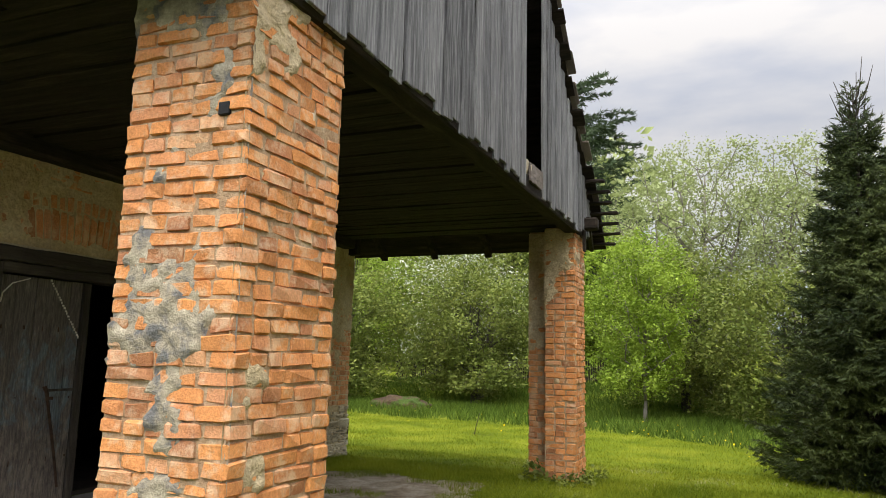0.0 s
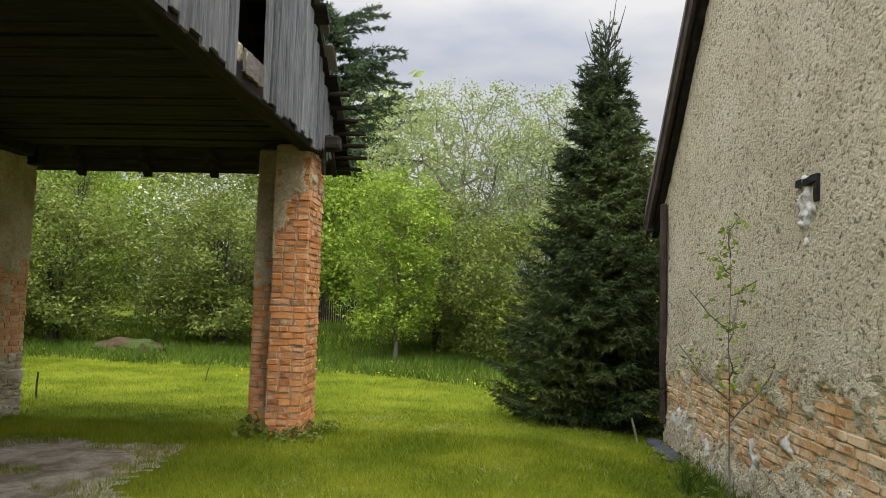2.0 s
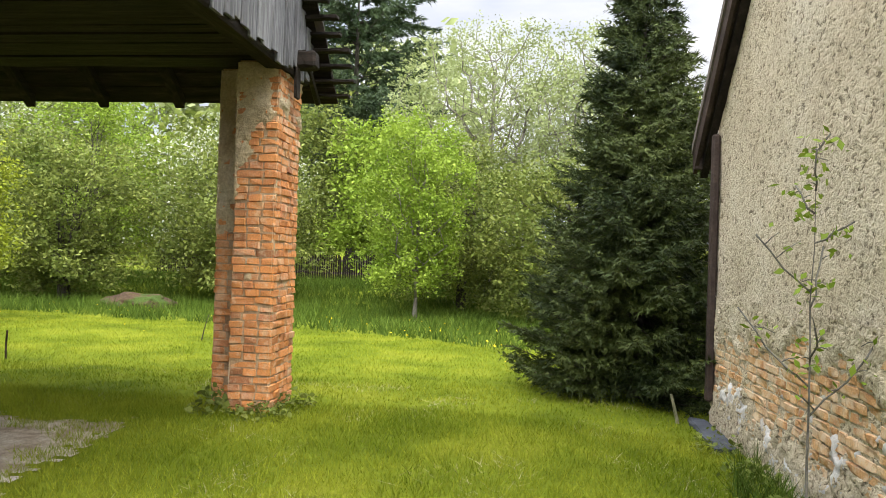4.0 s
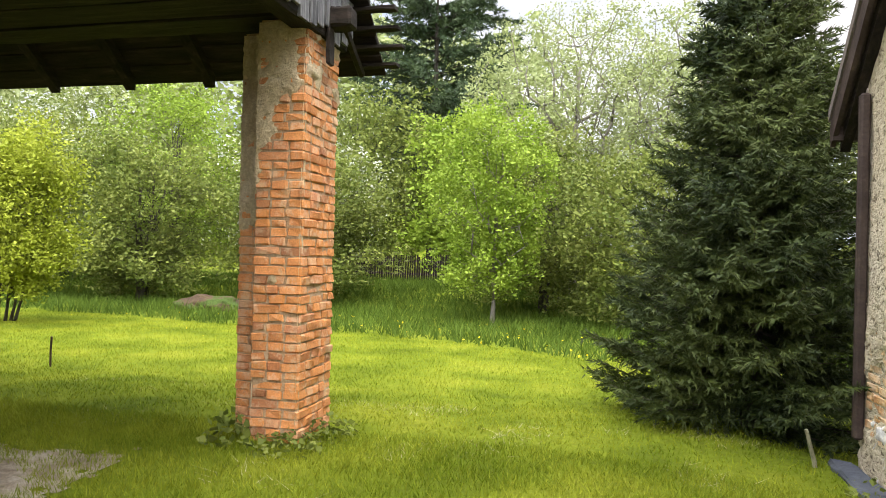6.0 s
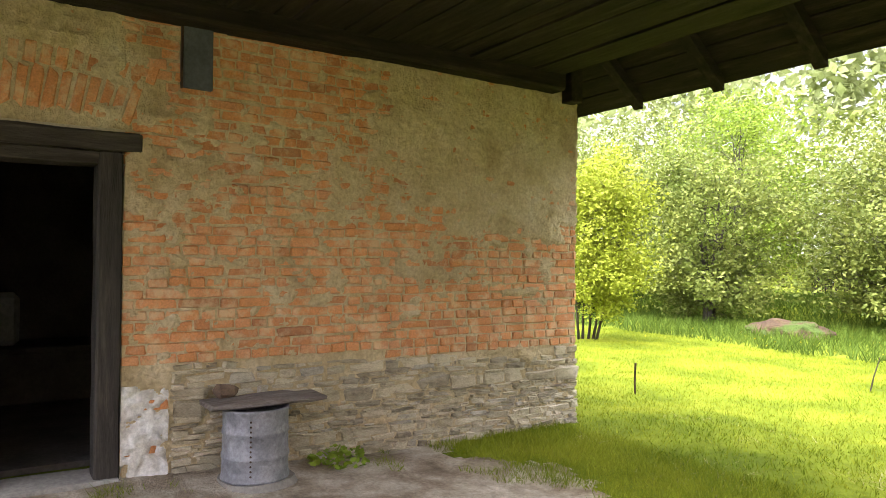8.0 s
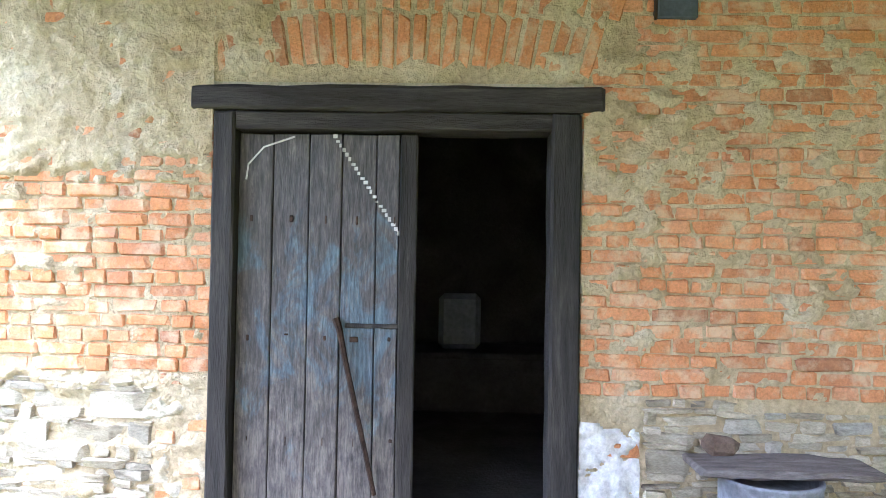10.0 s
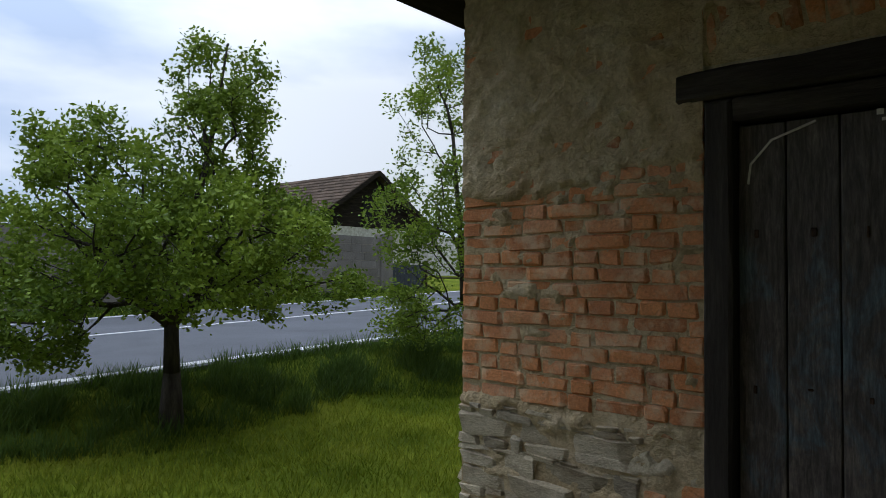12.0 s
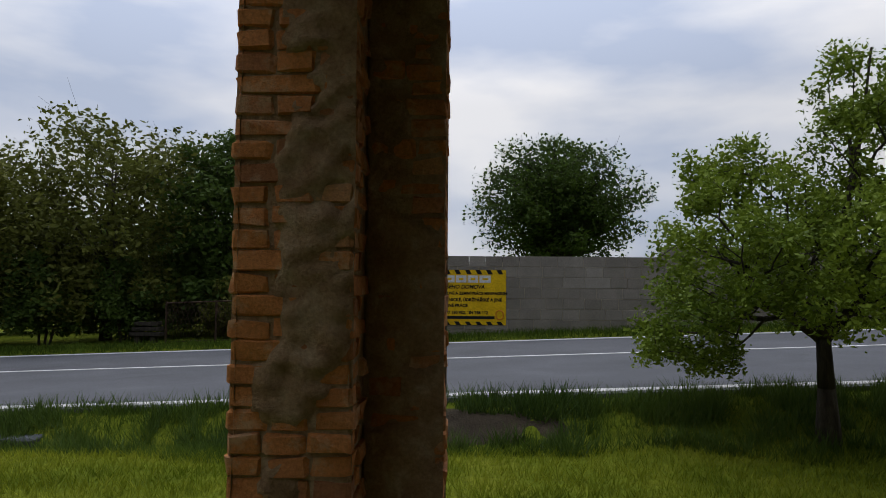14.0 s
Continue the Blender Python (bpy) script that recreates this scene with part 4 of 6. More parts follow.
def house_render():
    m, nt, b = nodes_of("roughcast_render")
    tc = nt.nodes.new("ShaderNodeTexCoord")
    vor = nt.nodes.new("ShaderNodeTexVoronoi")
    vor.inputs["Scale"].default_value = 42
    wob = nt.nodes.new("ShaderNodeTexNoise")
    wob.inputs["Scale"].default_value, wob.inputs["Detail"].default_value = 14, 5
    nt.links.new(tc.outputs["Object"], wob.inputs["Vector"])
    nt.links.new(mix(nt, 0.07, tc.outputs["Object"], wob.outputs["Color"], 'ADD'), vor.inputs["Vector"])
    big = noise_tex(nt, 1.1, 6, 0.65)
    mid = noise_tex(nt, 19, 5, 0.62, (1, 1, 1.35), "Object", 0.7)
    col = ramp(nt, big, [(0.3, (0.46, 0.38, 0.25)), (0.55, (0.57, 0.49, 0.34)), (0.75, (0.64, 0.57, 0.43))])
    # shade of the roughcast hollows put into the colour, following the bump
    pit_shade = ramp(nt, mid, [(0.36, (0.24, 0.21, 0.17)), (0.43, (0.84, 0.82, 0.78)), (0.56, (1.08, 1.08, 1.08))])
    col = mix(nt, 0.9, col, pit_shade, 'MULTIPLY')
    nt.links.new(col, b.inputs["Base Color"])
    b.inputs["Roughness"].default_value = 0.95
    ht = mix(nt, 0.18, mid, vor.outputs["Distance"])
    bump(nt, b, ht, 1.0, 0.05)
    return m


M_house = house_render()


def h_top(y):
    return HZ + HSL * (HY1 - y if y > HMID else y - HY0)


# gable wall with uneven render
res = 0.06
ys = np.arange(HY0, HY1 + 0.001, res)
V, Fs = [], []
nvv = 90
for y in ys:
    for j in range(nvv + 1):
        z = -0.2 + (h_top(y) + 0.2) * j / nvv
        V.append((HX - 0.01 * nz(y, z, 9, 2) - 0.015 * nz(y, z, 1.2, 3) + 0.035 * sm(1.35, 1.2, z), y, z))
for i in range(len(ys) - 1):
    for j in range(nvv):
        k = i * (nvv + 1) + j
        Fs.append((k, k + 1, k + nvv + 2, k + nvv + 1))
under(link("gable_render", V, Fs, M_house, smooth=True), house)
V = [(x, y, z) for x in (HX + 0.04, HX + 0.45) for y, z in ((HY0, -0.2), (HY1 - 0.01, -0.2), (HY1 - 0.01, HZ - 0.02), (HMID, h_top(HMID) - 0.02), (HY0, HZ - 0.02))]
under(link("wall", V, [(0, 1, 2, 3, 4)[::-1], (5, 6, 7, 8, 9), (0, 1, 6, 5), (1, 2, 7, 6), (2, 3, 8, 7), (3, 4, 9, 8), (4, 0, 5, 9)], M_plaster_w), house)
box("wall", HX + 0.02, HY1 - 0.4, -0.2, 10.0, HY1, HZ, M_plaster_w, house, bev=0)
box("wall", HX + 0.45, HY0, -0.2, 10.0, HY0 + 0.4, HZ, M_plaster_w, house, bev=0)
box("wall", 9.6, HY0, -0.2, 10.0, HY1, HZ, M_plaster_w, house, bev=0)
M_brown = surface("brown_painted_wood", [(0.3, (0.035, 0.025, 0.02)), (0.6, (0.07, 0.05, 0.04)), (0.8, (0.11, 0.08, 0.065))], 5, 40, 0.7, 0.4, 0.006)
M_hbrick = surface("pale_corner_brick", [(0.3, (0.36, 0.2, 0.12)), (0.5, (0.5, 0.42, 0.33)), (0.75, (0.62, 0.6, 0.55))], 5, 50, 0.9, 0.4, 0.006)
for side in (1, -1):
    e = HY1 if side > 0 else HY0
    pts = [(e + side * 0.38, HZ - 0.38 * HSL), (HMID, h_top(HMID))]
    for nm, x0, x1, lo, hi, mt in (("verge_board", HX - 0.16, HX - 0.12, -0.02, 0.2, M_brown), ("roof", HX - 0.18, 10.2, 0.2, 0.3, M_tile_j), ("soffit", HX - 0.12, HX + 0.05, 0.06, 0.14, M_brown), ("rafter", HX - 0.08, HX - 0.0, -0.06, 0.06, M_dark_wood_y)):
        V = [(x, y, z + dz) for x in (x0, x1) for y, z in pts for dz in (lo, hi)]
        under(link(nm, V, [(0, 1, 3, 2), (4, 6, 7, 5), (0, 4, 5, 1), (2, 3, 7, 6), (0, 2, 6, 4), (1, 5, 7, 3)], mt), house)
box("fascia", HX - 0.16, HY1 + 0.3, HZ - 0.38, 10.2, HY1 + 0.4, HZ - 0.16, M_brown, house, bev=0.006)
# foot of the gable: bricks and whitewash showing where the render fell away
HB0, HB1 = 3.6, HY1 - 0.06


def foot_band(y, z):
    return 0.3 * nz(y, z, 1.8, 4) + 0.2 * nz(y, z, 8, 2) + 0.36 - 1.0 * abs(z - 0.8 - 0.04 * (8 - y))


rh = random.Random(17)
hb = []
for r in range(15):
    z, y = 0.3 + r * 0.075, HB0 + 0.1 * (r % 2)
    while y < HB1 - 0.1:
        w = rh.choice((0.13, 0.26, 0.26))
        if foot_band(y + w / 2, z) > -0.12 and y + w < HB1:
            hb.append(pose(HX + 0.05 + rh.uniform(-0.008, 0.01), y + w / 2, z, 0, rh.uniform(-2, 2), 90 + rh.uniform(-2, 2)) @ Matrix.Diagonal((w - 0.014, 0.11, 0.061, 1)))
        y += w
M_brick_p = surface("pale_yellow_brick", [(0.3, (0.42, 0.2, 0.09)), (0.5, (0.58, 0.33, 0.14)), (0.7, (0.66, 0.47, 0.26))], 6, 60, 0.92, 0.9, 0.01, coord="Position")
smear(M_brick_p, 5, 0.8, 0.45, 0.58)
lay("brick", hb, house, 250, [brick_mesh(i, M_brick_p) for i in range(14)], M_brick_p)
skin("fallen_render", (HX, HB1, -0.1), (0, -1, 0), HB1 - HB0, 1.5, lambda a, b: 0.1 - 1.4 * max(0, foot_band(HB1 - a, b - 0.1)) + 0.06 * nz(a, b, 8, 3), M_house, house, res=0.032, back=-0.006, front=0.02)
skin("whitewash_coat", (HX, HB1, -0.1), (0, -1, 0), HB1 - HB0, 1.05, lambda a, b: 0.34 * nz(a, b, 2.6, 21) + 0.2 * nz(a, b, 10, 5) - 0.05 - 0.4 * max(0, b - 0.5), M_whitewash, house, res=0.026, back=-0.03, front=0.02)
# bare quoin bricks and downpipe at the corner
for c in range(38):
    w = 0.14 if c % 2 else 0.2
    box("corner_brick", HX - 0.012, HY1 - 0.02 - w * 0.25, 0.3 + c * 0.075, HX + 0.2, HY1 + 0.014, 0.3 + c * 0.075 + 0.064, M_hbrick, house, bev=0.006, jit=0.004, seed=c)
box("downpipe", HX - 0.09, HY1 - 0.17, 0.3, HX - 0.01, HY1 - 0.09, 3.08, M_brown, house, "brown downpipe", bev=0.02)
# niche where the render is broken; its edge shade is black strips
box("niche", HX - 0.024, 6.62, 2.66, HX + 0.005, 6.96, 2.715, M_black, house, bev=0.004, cuts=3, jit=0.006, seed=2)
box("niche", HX - 0.022, 6.62, 2.52, HX + 0.005, 6.68, 2.66, M_black, house, bev=0.004, cuts=2, jit=0.005, seed=3)
skin("broken_render", (HX, 7.04, 2.1), (0, -1, 0), 0.46, 0.72, lambda a, b: 0.17 + 0.3 * nz(a, b, 12, 31) - 1.5 * abs(a - 0.2) - 0.75 * abs(b - 0.42), M_whitewash, house, res=0.016, back=-0.04, front=0.014)
M_slate = surface("dark_slate", [(0.3, (0.05, 0.055, 0.065)), (0.7, (0.1, 0.11, 0.125))], 4, 30, 0.7, 0.3, 0.006)
tagged(part("slate_kerb", box_bm(HX - 0.24, 9.7, -0.08, HX - 0.04, 10.9, 0.09, 0.02, 6, 0.012, 3), M_slate), "dark slate edging slab along the house foot", "edging slab")
M_stake = surface("stake_wood", [(0.3, (0.16, 0.15, 0.09)), (0.7, (0.3, 0.28, 0.18))], 5, 40, 0.85, 0.4, 0.006)
tagged(rod("wooden_stake", [(2.2, 10.75, -0.1), (2.17, 10.74, 0.1), (2.1, 10.72, 0.36)], [0.018, 0.018, 0.014], M_stake, None, 4), "grey-brown wooden stake leaning by the house corner", "stake")

# ---- barrel and bench board by the wall ----
M_brown_stone = surface("brown_field_stone", [(0.3, (0.1, 0.065, 0.045)), (0.6, (0.2, 0.14, 0.1)), (0.8, (0.3, 0.22, 0.16))], 9, 60, 0.9, 0.7, 0.01)
BCX, BCY, BZ = -5.16, 6.85, 0.3
barrel = empty("barrel", (BCX, BCY, BZ), "dented grey sheet-metal barrel standing at the wall", "barrel")
V, Fs = [], []
SEG = 28
prof = [(0.27, 0.0), (0.27, 0.02), (0.262, 0.05), (0.26, 0.18), (0.268, 0.2), (0.268, 0.22), (0.26, 0.24), (0.257, 0.4), (0.265, 0.42), (0.265, 0.44), (0.258, 0.46), (0.258, 0.6), (0.266, 0.62), (0.266, 0.64), (0.245, 0.64), (0.24, 0.56), (0.0, 0.56)]
for r, z in prof:
    r, z = r * 0.84, z * 0.74
    for s in range(SEG):
        t = 2 * math.pi * s / SEG
        rr = r * (1 + 0.03 * noise.noise((math.cos(t) * 1.6, math.sin(t) * 1.6, z * 3)))
        V.append((BCX + rr * math.cos(t), BCY + rr * math.sin(t), BZ + z))
for k in range(len(prof) - 1):
    for s in range(SEG):
        i, j = k * SEG + s, k * SEG + (s + 1) % SEG
        Fs.append((i, j, j + SEG, i + SEG))
Fs.append(tuple(range(SEG))[::-1])
b_body = under(link("body", V, Fs, M_barrel, smooth=True), barrel)
for k in range(12):
    box("rivet", BCX + 0.192, BCY - 0.105, BZ + 0.05 + k * 0.032, BCX + 0.206, BCY - 0.092, BZ + 0.063 + k * 0.032, M_iron, barrel, bev=0.004).parent = b_body
foot = bmesh.new()
bmesh.ops.create_cone(foot, cap_ends=True, segments=18, radius1=0.3, radius2=0.25, depth=0.12)
for v in foot.verts:
    v.co.x *= 1 + 0.12 * noise.noise(v.co * 5)
    v.co.y *= 1 + 0.12 * noise.noise(v.co * 4)
bmesh.ops.translate(foot, vec=(BCX, BCY, BZ - 0.06), verts=foot.verts)
tagged(part("concrete_pad", foot, M_concrete), "rough round concrete pad under the barrel", "concrete pad")
tagged(part("bench_board", box_bm(BCX - 0.22, BCY - 0.32, BZ + 0.476, BCX + 0.08, BCY + 0.5, BZ + 0.514, 0.012, 6, 0.008, 9), M_old_board), "weathered grey plank laid over the barrel", "board")
tagged(part("small_box", box_bm(-5.42, 6.62, BZ + 0.508, -5.3, 6.78, BZ + 0.6, 0.03, 0, 0.008, 2), M_brown_stone), "small brown stone on the grey plank", "stone")
# vent shutter high on the wall
vent = empty("wall_vent", (WALL_X, 6.52, 2.95), "dark grey-green sheet shutter on the brick wall", "wall vent")
box("shutter", WALL_X - 0.01, 6.42, 2.95, WALL_X + 0.03, 6.62, 3.42, M_slate, vent, bev=0.006)
box("frame", WALL_X - 0.01, 6.405, 2.945, WALL_X + 0.02, 6.42, 3.47, M_iron, vent, bev=0.002)


# ---- foliage ----
def leaves(name, P, size, material, parent, rn, up=0.3, aspect=1.6):
    """Leaf blades (rhombs) at the points P, at random turns."""
    n = len(P)
    a = rn.normal(size=(n, 3))
    a[:, 2] *= 0.7
    a /= np.linalg.norm(a, axis=1)[:, None]
    b = np.cross(a, rn.normal(size=(n, 3)) + np.array([0, 0, up]))
    b /= np.linalg.norm(b, axis=1)[:, None] + 1e-9
    s = size * rn.uniform(0.55, 1.25, size=(n, 1))
    Q = np.stack([P - a * s * 0.5 * aspect, P + b * s * 0.42, P + a * s * 0.5 * aspect, P - b * s * 0.42], axis=1)
    ob = quick(name, Q, material)
    return under(ob, parent)


def grow(base, height, spread, limbs, rn, trunk_r, low=0.2, lean=(0, 0), up=0.75, sub=5, profile=None):
    """Trunk and limbs: returns tube lists and the twig points that carry leaves."""
    tubes, tips = [], []
    bx, by, bz = base
    n = 9
    tr = []
    wob = [(rn.uniform(-1, 1), rn.uniform(-1, 1)) for _ in range(n)]
    for k in range(n):
        t = k / (n - 1)
        tr.append(Vector((bx + lean[0] * t + 0.04 * spread * wob[k][0] * t, by + lean[1] * t + 0.04 * spread * wob[k][1] * t, bz - 0.1 + (height * 0.93 + 0.1) * t)))
    tubes.append((tr, [trunk_r * (1.25 if k == 0 else 1 - 0.93 * (k / (n - 1)) ** 0.8) for k in range(n)], 8))
    for i in range(limbs):
        t = low + (1 - low) * (i + rn.uniform(0, 1)) / limbs
        f = min(t * (n - 1), n - 1.001)
        p = tr[int(f)].lerp(tr[int(f) + 1], f - int(f))
        az = i * 2.4 + rn.uniform(-0.5, 0.5)
        rel = profile(t) if profile else math.sin(math.pi * min(1, 0.25 + 0.75 * t)) ** 0.7
        L = spread * max(0.15, rel) * rn.uniform(0.7, 1.12)
        rise = up * L * rn.uniform(0.4, 1.1)
        pts = [p]
        for s in range(1, 5):
            q = s / 4
            pts.append(p + Vector((math.cos(az) * L * q + rn.uniform(-0.06, 0.06) * L, math.sin(az) * L * q + rn.uniform(-0.06, 0.06) * L, rise * q ** 1.2 + rn.uniform(-0.04, 0.04) * L)))
        r0 = trunk_r * (1 - 0.85 * t) * 0.55
        tubes.append((pts, [max(0.006, r0 * (1 - 0.85 * s / 4)) for s in range(5)], 5))
        for s in range(1, 5):
            for _ in range(sub):
                d = Vector((rn.uniform(-1, 1), rn.uniform(-1, 1), rn.uniform(-0.35, 0.9)))
                l2 = L * rn.uniform(0.18, 0.42)
                q0 = pts[s - 1].lerp(pts[s], rn.random())
                q1 = q0 + d * l2
                qm = q0.lerp(q1, 0.5) + Vector((0, 0, 0.08 * l2))
                tubes.append(([q0, qm, q1], [max(0.005, r0 * 0.25), max(0.004, r0 * 0.16), 0.003], 3))
                tips += [qm, q1, q0.lerp(q1, 0.75)]
    return tubes, tips


def merge_tubes(name, tubes, material, parent):
    V, Fs = [], []
    for pts, rad, sides in tubes:
        v, f = tube(pts, rad, sides)
        o = len(V)
        V += v
        Fs += [tuple(a + o for a in t) for t in f]
    return under(link(name, V, Fs, material, smooth=True), parent)


def tree(name, base, height, spread, label, category, leaf, n_leaves, leaf_size, seed, limbs=26, trunk_r=0.12, low=0.2, cluster=0.22, bark=None, profile=None, up=0.75, sub=5, group="", second=None, lean=(0, 0)):
    rn, nr = random.Random(seed), np.random.default_rng(seed)
    th = empty(name, base, label, category, group)
    tubes, tips = grow(base, height, spread, limbs, rn, trunk_r, low, lean, up, sub, profile)
    merge_tubes("trunk", tubes, bark or M_bark, th)
    T = np.array([t[:] for t in tips])
    P = T[nr.integers(0, len(T), n_leaves)] + nr.normal(size=(n_leaves, 3)) * cluster * np.array([1, 1, 0.8])
    P[:, 2] = np.maximum(P[:, 2], base[2] + 0.05)
    if second:
        k = int(n_leaves * second[1])
        leaves("blossom", P[:k], leaf_size, second[0], th, nr)
        P = P[k:]
    leaves("crown", P, leaf_size, leaf, th, nr)
    return th


def spruce(base, height, radius, seed, label, leaf, whorls=46, per=9, twigs=20, nlen=0.1, nwid=0.022, bare_top=0.0, droop=0.35, ragged=0.2, low=0.03, power=0.85, thin_low=0.0, leaders=0, upturn=0.2):
    """A conifer: whorls of drooping boughs set with needle sprays."""
    rn, nr = random.Random(seed), np.random.default_rng(seed)
    th = empty("spruce", base, label, "spruce tree")
    bx, by, bz = base
    tubes = [([Vector((bx, by, bz - 0.1 + height * k / 8)) for k in range(9)], [max(0.012, 0.018 * height * (1 - k / 8.4)) for k in range(9)], 8)]
    segs = []
    for w in range(whorls):
        t = low + (0.985 - low) * (w / (whorls - 1)) ** 0.9
        z = bz + height * t
        for k in range(per if t < 0.85 else 5):
            az = rn.uniform(0, 2 * math.pi)
            L = radius * (1 - t) ** power * rn.uniform(1 - ragged * 1.6, 1 + ragged * 0.5) + 0.12
            rise = L * (0.25 * t - droop * (1 - t))
            tilt = 0.35 if t > 0.8 and upturn > 0.1 else 0.0
            pts = []
            for s in range(5):
                q = s / 4
                pts.append(Vector((bx + math.cos(az) * L * q, by + math.sin(az) * L * q, z + rise * math.sin(q * 1.9) + L * (upturn + tilt) * q * q)))
            tubes.append((pts, [max(0.004, 0.006 * L * (1 - q / 4.6) + 0.003) for q in range(5)], 3))
            dens = 0.25 if t > 1 - bare_top else 0.4 if t < thin_low else 1.0
            for _ in range(int(max(3, twigs * L / radius * 1.3) * dens)):
                q = rn.uniform(0.12, 1.0)
                f = min(q * 4, 3.999)
                p = pts[int(f)].lerp(pts[int(f) + 1], f - int(f))
                d = (pts[min(int(f) + 1, 4)] - pts[int(f)]).normalized()
                side = d.cross(Vector((0, 0, 1))).normalized() * rn.choice((-1, 1))
                l2 = (0.1 + 0.3 * L * (1.05 - q)) * rn.uniform(0.6, 1.2)
                e = (d * rn.uniform(0.5, 1.1) + side * rn.uniform(0.3, 1.0) + Vector((0, 0, rn.uniform(-0.45, 0.1)))).normalized() * l2
                segs.append((p[:], (p + e)[:]))
            segs.append((pts[3][:], pts[4][:]))
    for k in range(leaders):
        az, z = 2.4 * k, bz + height * rn.uniform(0.84, 0.97)
        L, up = rn.uniform(0.18, 0.4), rn.uniform(0.45, 0.75)
        pts = [Vector((bx + math.cos(az) * L * q ** 0.7, by + math.sin(az) * L * q ** 0.7, z + up * q ** 1.6)) for q in (0, 0.3, 0.6, 1.0)]
        tubes.append((pts, [0.014, 0.011, 0.008, 0.004], 4))
        segs.append((pts[0][:], pts[2][:]))
    merge_tubes("trunk", tubes, M_bark, th)
    S = np.array(segs)
    A, B = S[:, 0], S[:, 1]
    ln = np.linalg.norm(B - A, axis=1)
    cnt = np.maximum(4, (ln / (nlen * 0.22)).astype(int))
    idx = np.repeat(np.arange(len(S)), cnt)
    tt = nr.random(len(idx))[:, None]
    P = A[idx] + (B - A)[idx] * tt
    D = (B - A)[idx] / (ln[idx][:, None] + 1e-9)
    R = nr.normal(size=P.shape)
    R -= D * (R * D).sum(1)[:, None]
    R /= np.linalg.norm(R, axis=1)[:, None] + 1e-9
    N = D * 0.75 + R * 0.75
    N *= nlen * nr.uniform(0.6, 1.2, size=(len(P), 1))
    W = np.cross(D, R) * nwid
    Q = np.stack([P - W, P + W, P + N], axis=1)
    ob = quick("needles", Q, leaf, n=3)
    under(ob, th)
    return th


spruce((1.97, 12.3, 0.0), 6.05, 1.7, 2, "dense dark green spruce with a bare spiky top beside the house", L_needle, whorls=56, per=14, twigs=38, nlen=0.08, nwid=0.011, bare_top=0.1, power=1.08, ragged=0.2, low=0.06, droop=0.3, leaders=12)
spruce((-9.6, 43.5, 0.6), 18.6, 6.2, 4, "tall dark fir with a broad rounded ragged crown", L_needle_far, whorls=22, per=11, twigs=60, nlen=0.3, nwid=0.05, droop=0.06, ragged=0.35, low=0.22, power=0.22, thin_low=0.72, upturn=0.04)



